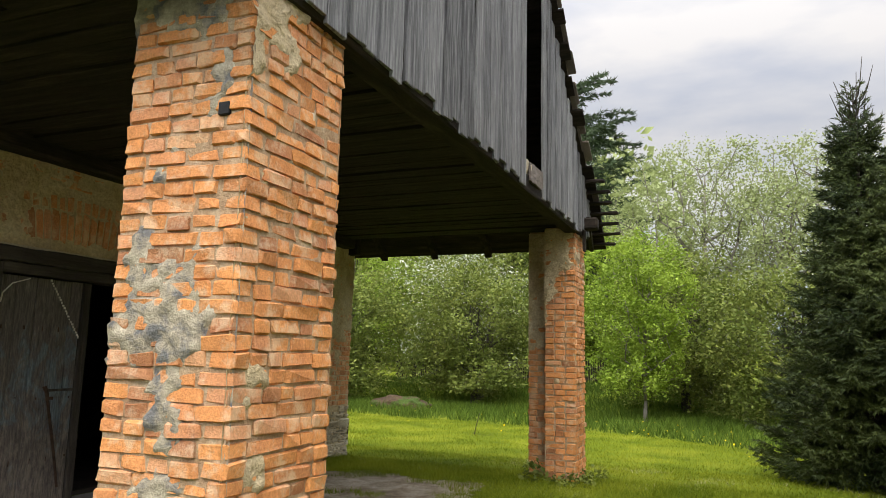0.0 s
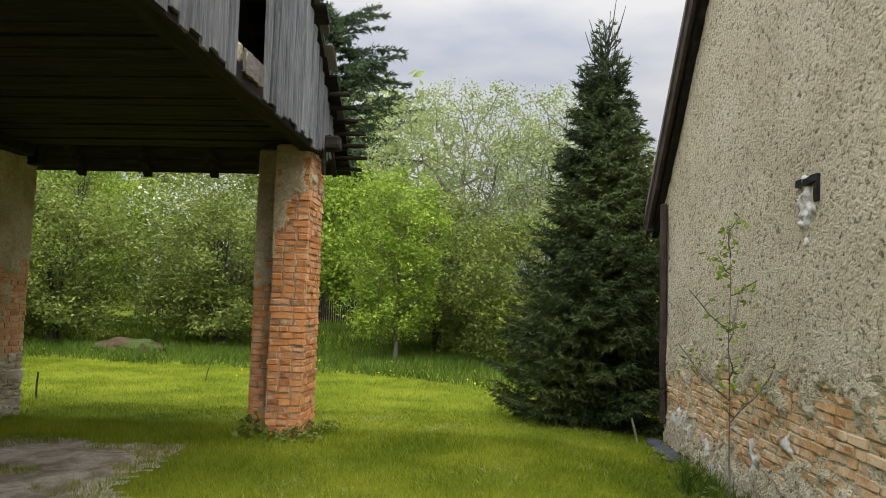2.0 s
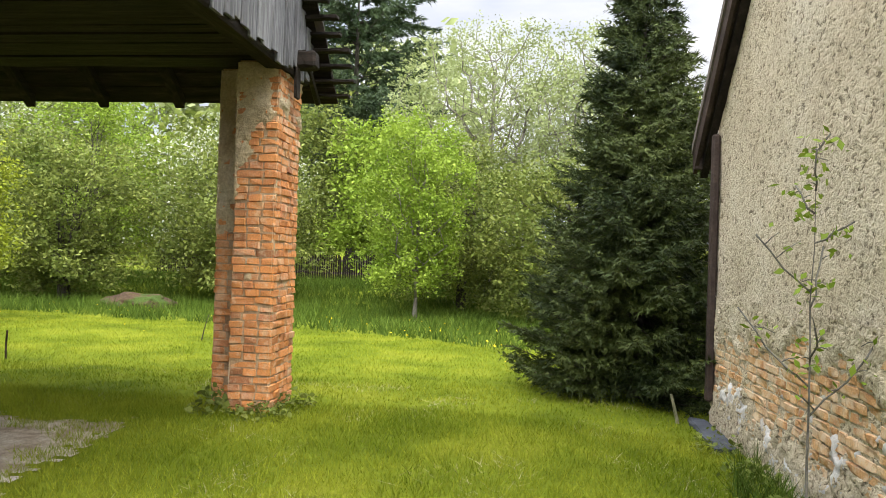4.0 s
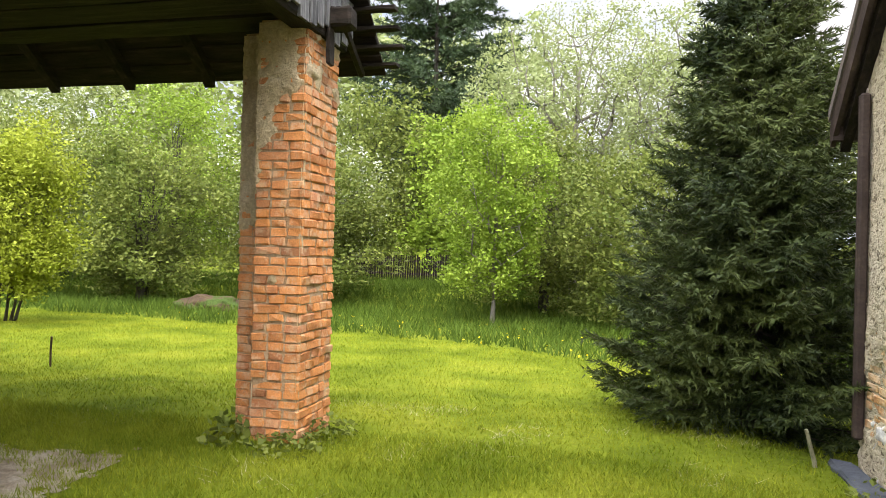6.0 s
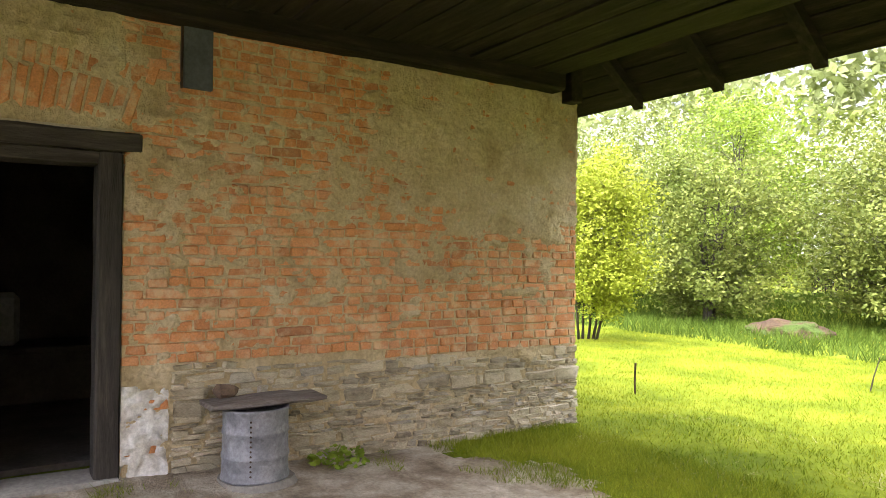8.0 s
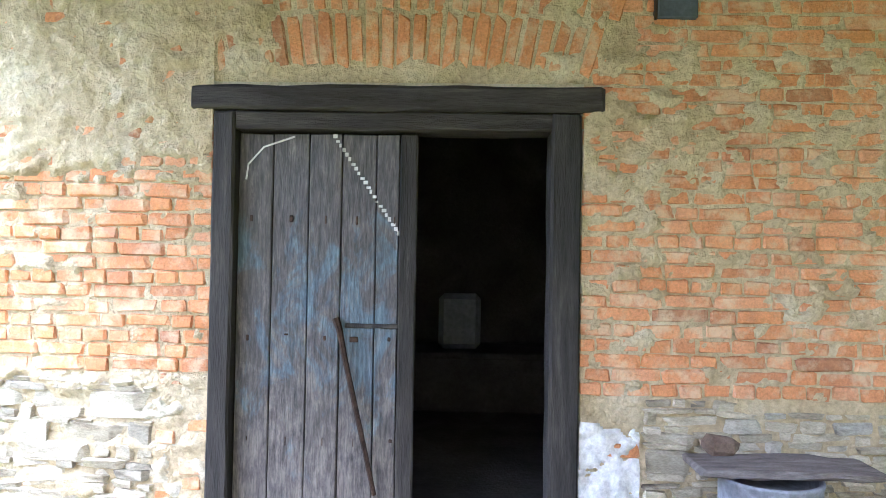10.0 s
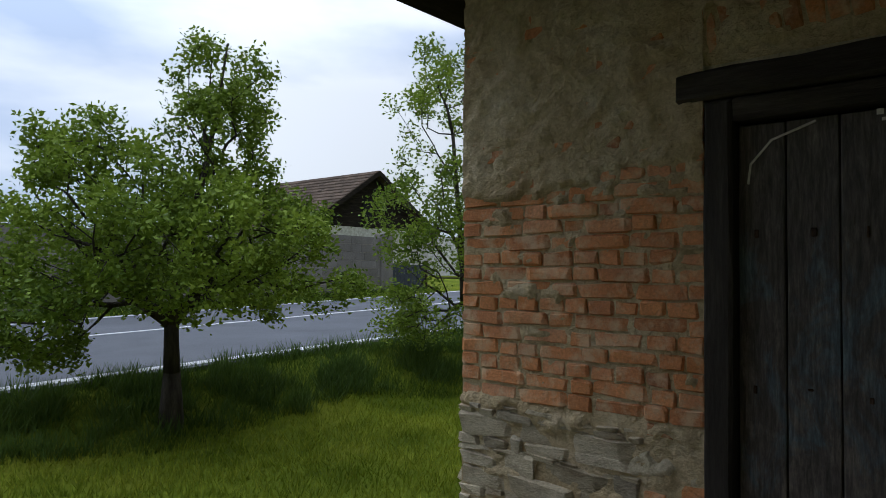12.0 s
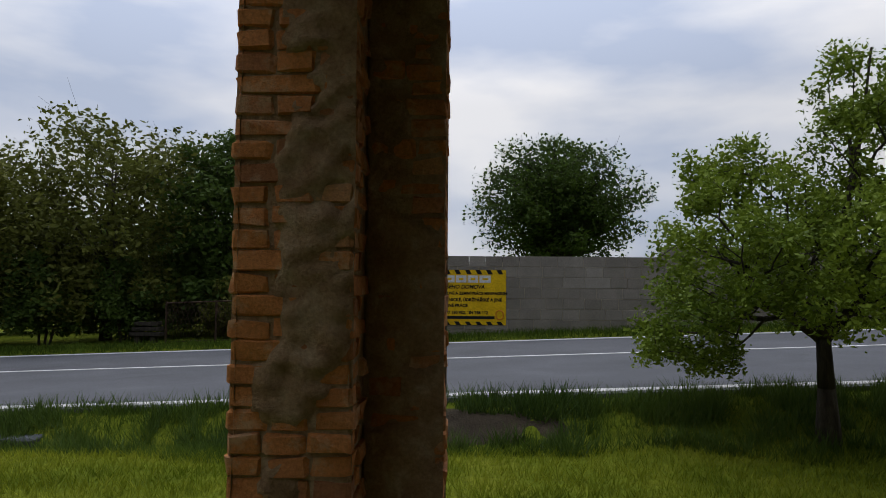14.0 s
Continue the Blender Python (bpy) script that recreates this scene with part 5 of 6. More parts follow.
def lump_tree(name, base, blobs, label, category, leaf, n_leaves, size, seed, lumps=60, trunk_r=0.1, fork=0.3, group="", bark=None, second=None, stems=1, fill=0.55, lump_r=0.28, limbs=0):
    """A tree whose limbs run from the trunk to lumps of leaves spread through the blobs (centre offset, radii, share)."""
    rn, nr = random.Random(seed), np.random.default_rng(seed)
    th = empty(name, base, label, category, group)
    B = Vector(base)
    top = max(o[2] + r[2] for o, r, w in blobs)
    tubes, stem_pts = [], []
    for s in range(stems):
        lx, ly = (0, 0) if stems == 1 else (rn.uniform(-0.5, 0.5), rn.uniform(-0.5, 0.5))
        o = blobs[0][0]
        pts = [B + Vector((lx * 0.3 + (o[0] + lx) * q ** 1.1 + rn.uniform(-0.03, 0.03) * top * q, ly * 0.3 + (o[1] + ly) * q ** 1.1 + rn.uniform(-0.03, 0.03) * top * q, -0.1 + (top * 0.8 + 0.1) * q)) for q in (0, 0.12, 0.25, 0.4, 0.6, 0.8, 1.0)]
        tubes.append((pts, [trunk_r * k for k in (1.35, 1.0, 0.9, 0.72, 0.5, 0.3, 0.08)], 8))
        stem_pts.append(pts)
    P, nodes = [], []
    for k in range(limbs):
        o, r, w = blobs[1 + k % (len(blobs) - 1)] if k % 2 else blobs[1]
        az = 2.4 * k + rn.uniform(-0.3, 0.3)
        end = B + Vector(o) + Vector((math.cos(az) * r[0], math.sin(az) * r[1], rn.uniform(-0.5, 0.7) * r[2])) * 0.75
        f = min(0.8, fork * rn.uniform(0.9, 1.2) + 0.35 * k / limbs) * 5.99
        a = stem_pts[0][int(f)].lerp(stem_pts[0][int(f) + 1], f - int(f))
        run = [a]
        for q in (0.2, 0.4, 0.6, 0.8, 1.0):
            run.append(a.lerp(end, q) + Vector((rn.uniform(-0.07, 0.07), rn.uniform(-0.07, 0.07), 0.22 * math.sin(math.pi * q) * rn.uniform(0.6, 1.3))))
        tubes.append((run, [trunk_r * v for v in (0.3, 0.25, 0.2, 0.15, 0.1, 0.05)], 6))
        nodes += run[2:]
    if limbs:
        nodes += stem_pts[0][3:6]
    tot = sum(w for o, r, w in blobs)
    for o, r, w in blobs:
        for k in range(max(3, int(lumps * w / tot))):
            d = Vector(nr.normal(size=3)).normalized() * rn.uniform(fill, 1.0)
            c = B + Vector(o) + Vector((d.x * r[0], d.y * r[1], d.z * r[2]))
            c.z = max(c.z, B.z + 0.25)
            st = rn.choice(stem_pts)
            f = max(fork * rn.uniform(0.95, 1.5), min(0.95, (c.z - B.z) / (0.8 * top) * rn.uniform(0.55, 0.92))) * 5.99
            a = st[int(f)].lerp(st[int(f) + 1], f - int(f))
            if nodes:
                a = min(nodes, key=lambda p: (p - c).length * rn.uniform(0.8, 1.3))
            m = a.lerp(c, 0.5) + Vector((0, 0, 0.12 * (c - a).length)) + Vector((rn.uniform(-1, 1), rn.uniform(-1, 1), rn.uniform(-1, 1))) * 0.06 * (c - a).length
            r0 = trunk_r * rn.uniform(0.12, 0.26)
            tubes.append(([a, a.lerp(m, 0.5) + (m - a.lerp(c, 0.5)) * 0.4, m, m.lerp(c, 0.55), c], [r0, r0 * 0.7, r0 * 0.45, r0 * 0.28, 0.004], 4))
            lr = lump_r * (r[0] + r[1] + r[2]) / 3 * rn.uniform(0.6, 1.25)
            n = max(8, int(n_leaves * w / tot / max(3, int(lumps * w / tot)) * rn.uniform(0.6, 1.4)))
            for _ in range(6):
                e = c + Vector(nr.normal(size=3)) * lr * 0.9
                tubes.append(([m.lerp(c, rn.uniform(0.3, 1)), c.lerp(e, 0.5), e], [r0 * 0.2, r0 * 0.14, 0.003], 3))
            q = np.clip(nr.normal(size=(n, 3)), -1.35, 1.35) * lr * np.array([1, 1, 0.75]) + np.array(c)
            k2 = n // 4
            tt = nr.random((k2, 1))
            q[:k2] = np.array(m) * (1 - tt) + np.array(c) * tt + nr.normal(size=(k2, 3)) * lr * 0.4
            P.append(q)
    merge_tubes("trunk", tubes, bark or M_bark, th)
    P = np.concatenate(P)
    P[:, 2] = np.maximum(P[:, 2], base[2] + 0.04)
    nr.shuffle(P)
    if second:
        k = int(len(P) * second[1])
        leaves("blossom", P[:k], size, second[0], th, nr)
        P = P[k:]
    leaves("crown", P, size, leaf, th, nr)
    return th


def branch_tree(name, base, trunk_line, blobs, label, category, leaf, n_leaves, size, seed, nodes=400, trunk_r=0.08, spray=0.12, step=0.25, reach=0.35, bark=None, group="", tip_r=0.004):
    """A tree that branches: each point of the crown joins the nearest limb, and limbs thicken with what they carry."""
    rn, nr = random.Random(seed), np.random.default_rng(seed)
    th = empty(name, base, label, category, group)
    B = Vector(base)
    P = [B + Vector(p) for p in trunk_line]
    par, run, free_from = [-1] + list(range(len(P) - 1)), [0.0], max(1, len(P) // 3)
    for k in range(1, len(P)):
        run.append(run[-1] + (P[k] - P[k - 1]).length)
    tot, goal = sum(w for o, r, w in blobs), []
    for o, r, w in blobs:
        n = int(nodes * w / tot)
        d = nr.normal(size=(n, 3))
        d *= (nr.random((n, 1)) ** 0.42) / np.linalg.norm(d, axis=1)[:, None]
        goal += [B + Vector((o[0] + q[0] * r[0], o[1] + q[1] * r[1], o[2] + q[2] * r[2])) for q in d]
    root = P[free_from]
    goal.sort(key=lambda c: (c - root).length)
    A, R = np.array([p[:] for p in P]), np.array(run)
    tips = []
    for c in goal:
        cost = np.linalg.norm(A - np.array(c[:]), axis=1) + reach * R
        cost[:free_from] += 9
        k = int(cost.argmin())
        a, d = P[k], (c - P[k]).length
        m = max(1, int(d / step))
        side = Vector(nr.normal(size=3)) * 0.07 * d + Vector((0, 0, 0.05 * d))
        for q in range(1, m + 1):
            p = a.lerp(c, q / m) + side * math.sin(math.pi * q / m) + Vector(nr.normal(size=3)) * 0.012
            run.append(run[k] + (p - P[k]).length)
            par.append(k)
            P.append(p)
            k = len(P) - 1
        tips.append(k)
        A, R = np.array([p[:] for p in P]), np.array(run)
    load = [0] * len(P)
    for k in tips:
        while k >= 0:
            load[k] += 1
            k = par[k]
    rad = [min(trunk_r, tip_r * max(1, v) ** 0.5) for v in load]
    n_t = len(trunk_line)
    for k in range(n_t):
        rad[k] = max(rad[k] if k > free_from else 0, trunk_r * (1.4 if k == 0 else 1.0 - 0.88 * (k / (n_t - 1)) ** 0.8))
    tubes = [([P[par[k]], P[k]], [min(rad[par[k]], rad[k] * 1.2) if par[k] >= free_from else rad[par[k]], rad[k]], 8 if k < len(trunk_line) else 5 if rad[k] > 0.012 else 3) for k in range(1, len(P))]
    merge_tubes("trunk", tubes, bark or M_bark, th)
    twigs = np.array([P[k][:] for k in range(len(trunk_line), len(P)) if load[k] <= 4])
    L = twigs[nr.integers(0, len(twigs), n_leaves)] + np.clip(nr.normal(size=(n_leaves, 3)), -2, 2) * spray
    L[:, 2] = np.maximum(L[:, 2], base[2] + 0.05)
    leaves("crown", L, size, leaf, th, nr)
    return th


branch_tree("birch", (-2.3, 21.5, 0.0), [(0, 0, -0.15), (0.03, 0, 0.6), (0.0, 0, 1.2), (0.05, 0, 2.2), (0.0, 0, 3.4), (0.05, 0, 4.8)], [((0, 0, 3.3), (1.45, 1.3, 2.2), 1), ((-0.2, 0, 1.6), (1.4, 1.2, 0.8), 0.3)], "young birch with fresh bright green leaves", "birch tree", L_bright, 24000, 0.062, 21, nodes=420, trunk_r=0.06, spray=0.14, step=0.35, bark=M_bark_pale)
branch_tree("broadleaf_tree", (-0.9, 28.5, 0.2), [(0, 0, -0.2), (0.1, 0, 1.0), (0.0, 0, 2.2), (0.2, 0, 4.0), (0.1, 0, 6.0), (0.2, 0, 8.0)], [((0.2, 0, 5.9), (4.1, 3.0, 4.2), 1), ((0.0, 0, 3.6), (3.6, 2.6, 2.2), 0.35)], "tall pale green tree just coming into leaf", "tree", L_pale, 38000, 0.075, 22, nodes=900, trunk_r=0.2, spray=0.2, step=0.6, bark=M_bark_pale, tip_r=0.009)
branch_tree("broadleaf_tree", (3.0, 27.5, 0.2), [(0, 0, -0.2), (0.1, 0, 1.0), (0.0, 0, 2.2), (-0.1, 0, 4.0), (0.1, 0, 6.0), (0, 0, 8.0)], [((0, 0, 5.6), (3.3, 3.0, 4.0), 1)], "rounded pale green tree with thin spring foliage", "tree", L_pale, 24000, 0.075, 23, nodes=600, trunk_r=0.18, spray=0.2, step=0.6, bark=M_bark_pale, tip_r=0.009)
lump_tree("broadleaf_tree", (-1.4, 25.0, 0.1), [((0, 0, 2.9), (2.8, 2.2, 2.4), 1), ((0, 0, 1.0), (2.6, 2, 0.9), 0.4)], "olive green bushy tree behind the birch", "tree", L_mid, 27000, 0.08, 24, lumps=130, trunk_r=0.09, stems=3, lump_r=0.2)
lump_tree("broadleaf_tree", (1.6, 21.5, 0.0), [((0, 0, 2.4), (2.5, 2.0, 2.2), 1), ((0, 0, 0.9), (2.3, 1.8, 0.8), 0.4)], "dense olive green shrub behind the spruce", "tree", L_mid, 26000, 0.075, 25, lumps=130, trunk_r=0.08, stems=3, lump_r=0.2)
lump_tree("broadleaf_tree", (5.4, 20.5, 0.0), [((0, 0, 3.0), (2.8, 2.3, 2.9), 1)], "green tree behind the spruce and the house", "tree", L_mid, 15000, 0.11, 26, lumps=70, trunk_r=0.1, stems=2, lump_r=0.2)
lump_tree("broadleaf_tree", (-5.6, 35.0, 0.5), [((0, 0, 4.2), (3.2, 2.8, 3.6), 1), ((0, 0, 1.6), (3.0, 2.4, 1.4), 0.4)], "bright green leafy tree by the far fence", "tree", L_bright, 16000, 0.14, 27, lumps=90, trunk_r=0.12, stems=2, lump_r=0.18)
lump_tree("broadleaf_tree", (-11.0, 37.0, 0.6), [((0, 0, 5), (3.6, 3, 4.2), 1)], "leafy green tree by the far fence", "tree", L_mid, 16000, 0.15, 28, lumps=90, trunk_r=0.13, stems=2, lump_r=0.18)
lump_tree("yellow_shrub", (-12.15, 17.0, 0.0), [((0.5, 0, 2.5), (1.15, 1.1, 1.95), 1), ((0.3, 0, 1.5), (1.3, 1.2, 0.9), 0.35)], "yellow-green shrub in fresh leaf on the lawn", "shrub", L_yellow, 24000, 0.06, 31, lumps=150, trunk_r=0.03, stems=6, fork=0.1, lump_r=0.2, fill=0.4)
bush_at = [(-13.6, 23.4, 5.4, 2.9, L_mid, 0), (-8.6, 24.8, 5.2, 2.9, L_mid, 0), (-18.4, 23.4, 5.8, 3.1, L_mid, 0), (-23.4, 23.6, 6.2, 3.4, L_mid, 0), (-10.8, 28.6, 7.2, 3.4, L_mid, 1), (-16.0, 28.6, 7.8, 3.6, L_bright, 0), (-21.5, 29.0, 8.2, 3.8, L_mid, 1), (-28.0, 27.0, 8.2, 3.8, L_mid, 0), (-34.0, 27.5, 8.6, 4.0, L_bright, 0)]
for k, (x, y, h, sp, lf, bl) in enumerate(bush_at):
    lump_tree("hedge_bush", (x, y, gz(x, y)), [((0, 0, h * 0.55), (sp, sp * 0.8, h * 0.45), 1), ((0, 0, h * 0.24), (sp * 0.95, sp * 0.8, h * 0.2), 0.45)], ("tall bush with white blossom among green leaves" if bl else "tall tangled green bush at the lawn's edge"), "bush", lf, 25000, 0.085, 50 + k, lumps=130, trunk_r=0.08, stems=4, fork=0.12, lump_r=0.17, fill=0.45, group="hedge bushes", second=(L_blossom, 0.3) if bl else None)


def wood(name, spots, label, leaf, seed, n, size):
    """Far woods as one mass of leaf clumps."""
    nr = np.random.default_rng(seed)
    P = []
    for x, y, h, r in spots:
        q = nr.normal(size=(n, 3))
        q /= np.linalg.norm(q, axis=1)[:, None]
        q *= nr.uniform(0.55, 1.0, size=(n, 1)) ** 0.5 * (1 + 0.25 * np.sin(q[:, :1] * 7 + x) * np.cos(q[:, 1:2] * 6 + y))
        P.append(np.array([x, y, gz(x, y) + h * 0.52]) + q * np.array([r, r, h * 0.52]))
    P = np.concatenate(P)
    th = empty(name, (spots[0][0], spots[0][1], gz(spots[0][0], spots[0][1])), label, "woods", kind="stuff")
    leaves("foliage", P, size, leaf, th, nr)
    return th


rnw = random.Random(77)
wood("far_woods", [(x + rnw.uniform(-3, 3), 50 + rnw.uniform(-4, 10), rnw.uniform(8, 12), rnw.uniform(4, 5.5)) for x in range(-74, -12, 6)], "far woodland edge in mixed spring green", L_mid, 5, 2200, 0.5)
wood("far_woods", [(x + rnw.uniform(-4, 4), 75 + rnw.uniform(-6, 14), rnw.uniform(17, 22), rnw.uniform(7, 9)) for x in range(-130, -8, 8)], "far wooded hillside in pale spring green", L_pale, 6, 2000, 0.85)

# picket fence far off
fence = empty("picket_fence", (-9.0, 33.5, 0.5), "dark weathered picket fence behind the meadow", "fence")
pm = bpy.data.meshes.new("picket")
b = box_bm(-0.035, -0.01, 0, 0.035, 0.01, 1.15, 0.004)
b.to_mesh(pm)
b.free()
pm.materials.append(M_dark_wood)
for k in range(150):
    x = -16.0 + k * 0.105
    ob = new("picket", pm)
    ob.parent = fence
    ob.location = (x + 9.0, 0, gz(x, 33.5) - 0.5 + rnw.uniform(-0.06, 0.02))
    ob.rotation_euler = (0, rnw.uniform(-0.03, 0.03), 0)
for zz in (0.3, 0.85):
    box("rail", -16.1, 33.52, gz(-9, 33.5) + zz, -0.2, 33.56, gz(-9, 33.5) + zz + 0.08, M_old_board, fence, bev=0.004)

# stakes and the soil heap on the lawn
tagged(rod("metal_stake", [(-6.85, 12.55, -0.1), (-6.86, 12.56, 0.25), (-6.84, 12.55, 0.44)], 0.014, M_iron), "thin dark metal stake in the lawn", "stake")
tagged(rod("dry_stalk", [(-5.35, 15.6, -0.05), (-5.3, 15.6, 0.2), (-5.22, 15.62, 0.5)], [0.012, 0.01, 0.006], M_bark), "thin dry brown stalk standing in the lawn", "stalk")
hb = bmesh.new()
bmesh.ops.create_icosphere(hb, subdivisions=4, radius=1)
for v in hb.verts:
    v.co = Vector((v.co.x * 1.05, v.co.y * 0.7, v.co.z * 0.34)) * (1 + 0.25 * noise.noise(v.co * 2.2))
bmesh.ops.translate(hb, vec=(-10.3, 21.9, 0.05), verts=hb.verts)
tagged(part("soil_mound", hb, surface("brown_soil", [(0.3, (0.04, 0.027, 0.017)), (0.5, (0.085, 0.056, 0.032)), (0.58, (0.05, 0.075, 0.016)), (0.75, (0.06, 0.1, 0.02))], 2, 20, 0.97, 0.8, 0.04)), "low mound of brown soil partly overgrown", "soil mound")


# ---- grass ----
def blades(name, n, area, hmin, hmax, wid, material, seed, keep, label, lean=0.5):
    nr = np.random.default_rng(seed)
    x0, y0, x1, y1 = area
    X, Y = nr.uniform(x0, x1, n), nr.uniform(y0, y1, n)
    ok = np.array([keep(x, y) for x, y in zip(X, Y)])
    X, Y = X[ok], Y[ok]
    Z = np.array([gz(x, y) for x, y in zip(X, Y)])
    m = len(X)
    az = nr.uniform(0, 2 * np.pi, m)
    h = nr.uniform(hmin, hmax, m)
    P = np.stack([X, Y, Z - 0.01], 1)
    W = np.stack([np.cos(az), np.sin(az), np.zeros(m)], 1) * (wid * nr.uniform(0.6, 1.3, m))[:, None]
    T = P + np.stack([nr.normal(size=m) * lean * h, nr.normal(size=m) * lean * h, h], 1)
    ob = quick(name, np.stack([P - W, P + W, T], 1), material, n=3)
    return tagged(ob, label, "grass", kind="stuff")


def in_porch(x, y):
    return -5.6 < x < -1.95 + 0.3 * noise.noise((x * 2, y * 2, 1)) and 2.6 < y < 9.2 + 0.35 * noise.noise((x * 2, y * 2, 5)) and noise.noise((x * 1.5, y * 1.5, 7)) < 0.5


free = lambda x, y: not in_porch(x, y) and not (x > HX - 0.05 and HY0 < y < HY1) and not (x < WALL_X and WY0 < y < WY1)
edge_y = lambda x: 18.2 + 0.13 * (-x - 3.5) - 0.35 * max(0, x + 3.5) * 0.9
blades("lawn_grass", 150000, (-5.5, 2.0, 2.5, 10.0), 0.03, 0.085, 0.004, L_grass, 1, free, "short mown green lawn grass")
blades("lawn_grass", 130000, (-14, 9.0, 3.0, 20), 0.025, 0.06, 0.007, L_grass, 2, lambda x, y: free(x, y) and y < edge_y(x), "short mown green lawn grass")
blades("lawn_grass", 70000, (-12, -0.9, 4.0, 3.0), 0.04, 0.11, 0.006, L_grass, 3, free, "short mown green lawn grass")
blades("meadow_grass", 80000, (-24, 15, 6, 34), 0.1, 0.35, 0.016, L_long, 4, lambda x, y: y > edge_y(x) + 0.4 * noise.noise((x, y, 0)), "tall uncut meadow grass beyond the lawn")
blades("verge_grass", 80000, (-22, -2.0, 10, -0.3), 0.05, 0.17, 0.005, L_long, 5, lambda x, y: y < -0.6 + 0.5 * noise.noise((x * 0.8, y * 0.7, 2)) and (x + 2.0) ** 2 / 2.2 + (y + 1.35) ** 2 / 0.2 > 1 + 0.8 * noise.noise((x * 2, y * 2, 6)), "tall dark grass on the roadside bank")
blades("verge_grass", 16000, (-20, -11.0, 12, -9.95), 0.05, 0.2, 0.012, L_long, 6, lambda x, y: True, "rough grass verge at the wall's foot")
blades("straw_grass", 16000, (-5.5, 2.5, 2.4, 12.0), 0.02, 0.06, 0.005, L_dry, 7, lambda x, y: free(x, y) and noise.noise((x * 1.2, y * 1.2, 8)) > 0.15, "dry straw-coloured grass in the lawn", 1.6)
blades("foot_grass", 9000, (-5.5, 8.2, -2.3, 9.9), 0.03, 0.1, 0.004, L_grass, 8, lambda x, y: y > 8.7 + 0.5 * noise.noise((x * 1.4, y, 3)) - 0.4 * sm(-4.6, -5.4, x), "grass tufts along the porch edge")
blades("foot_grass", 6000, (1.9, 4.0, 2.52, 10.8), 0.06, 0.3, 0.006, L_long, 9, lambda x, y: y < 9.2 and x > 2.15 + 0.2 * noise.noise((x, y * 1.5, 3)), "tall weeds along the house foot")


blades("verge_weeds", 60000, (-14, -2.0, 6, -0.7), 0.06, 0.26, 0.008, L_dark, 15, lambda x, y: noise.fractal((x * 1.6, y * 2.2, 4), 0.8, 2, 3) > -0.05 + 0.5 * sm(-1.0, -0.7, y) and (x + 2.0) ** 2 / 2.0 + (y + 1.38) ** 2 / 0.06 > 1, "dark tufts of weeds in the roadside ditch", 0.4)
M_earth = surface("ditch_earth", [(0.3, (0.035, 0.028, 0.02)), (0.55, (0.055, 0.043, 0.028)), (0.75, (0.09, 0.07, 0.048))], 5, 40, 0.95, 0.9, 0.03)
V, Fs, NI, NJ = [], [], 60, 24
for j in range(NJ + 1):
    for i in range(NI + 1):
        x, y = -3.7 + 3.4 * i / NI, -1.9 + 1.1 * j / NJ
        e = 1 - (x + 2.0) ** 2 / 2.2 - (y + 1.38) ** 2 / 0.13 + 0.9 * noise.noise((x * 3, y * 3, 2))
        V.append((x, y, gz(x, y) + 0.05 * min(0.5, max(-1.0, e)) + 0.03 * noise.noise((x * 7, y * 9, 5)) * sm(0, 0.4, e)))
for j in range(NJ):
    for i in range(NI):
        k = j * (NI + 1) + i
        Fs.append((k, k + 1, k + NI + 2, k + NI + 1))
tagged(link("bare_earth", V, Fs, M_earth, smooth=True), "dark bare earth bank in the roadside ditch", "earth", kind="structure")

M_flower = surface("dandelion_yellow", [(0.3, (0.7, 0.48, 0.01)), (0.7, (0.8, 0.6, 0.02))], 5, 30, 0.7, 0.1, 0.002)
nd = np.random.default_rng(12)
dx = np.concatenate([nd.uniform(-12, 1, 50), nd.uniform(-6, -1, 24)])
dy = np.array([edge_y(x) for x in dx]) + np.concatenate([nd.normal(size=50) * 1.8, nd.uniform(0.2, 2.5, 24)])
DP = np.stack([dx, dy, [gz(x, y) + 0.14 for x, y in zip(dx, dy)]], 1)
fl = empty("dandelions", (-4, 18, 0), "yellow dandelion flowers dotted over the grass", "flowers", kind="stuff")
leaves("blossom", DP, 0.05, M_flower, fl, nd, up=3, aspect=1.0)


blades("foot_grass", 90000, (-5.5, 2.6, -1.9, 9.6), 0.02, 0.085, 0.004, L_grass, 21, lambda x, y: noise.fractal((x * 2.2, y * 2.2, 11), 0.8, 2, 3) + 1.0 * sm(-3.3, -2.5, x) + 1.0 * sm(8.1, 8.9, y) > 0.46, "grass tufts creeping over the bare earth")


def weed(base, r, h, n, seed, label, leaf=None, size=0.06):
    nr = np.random.default_rng(seed)
    th = empty("weed", base, label, "weed", "ground weeds")
    a = nr.uniform(0, 2 * np.pi, n)
    d = np.sqrt(nr.random(n)) * r
    P = np.stack([base[0] + d * np.cos(a), base[1] + d * np.sin(a), base[2] + nr.random(n) * h * (1 - 0.5 * d / r)], 1)
    leaves("foliage", P, size, leaf or L_bright, th, nr, up=1.5, aspect=1.2)
    return th


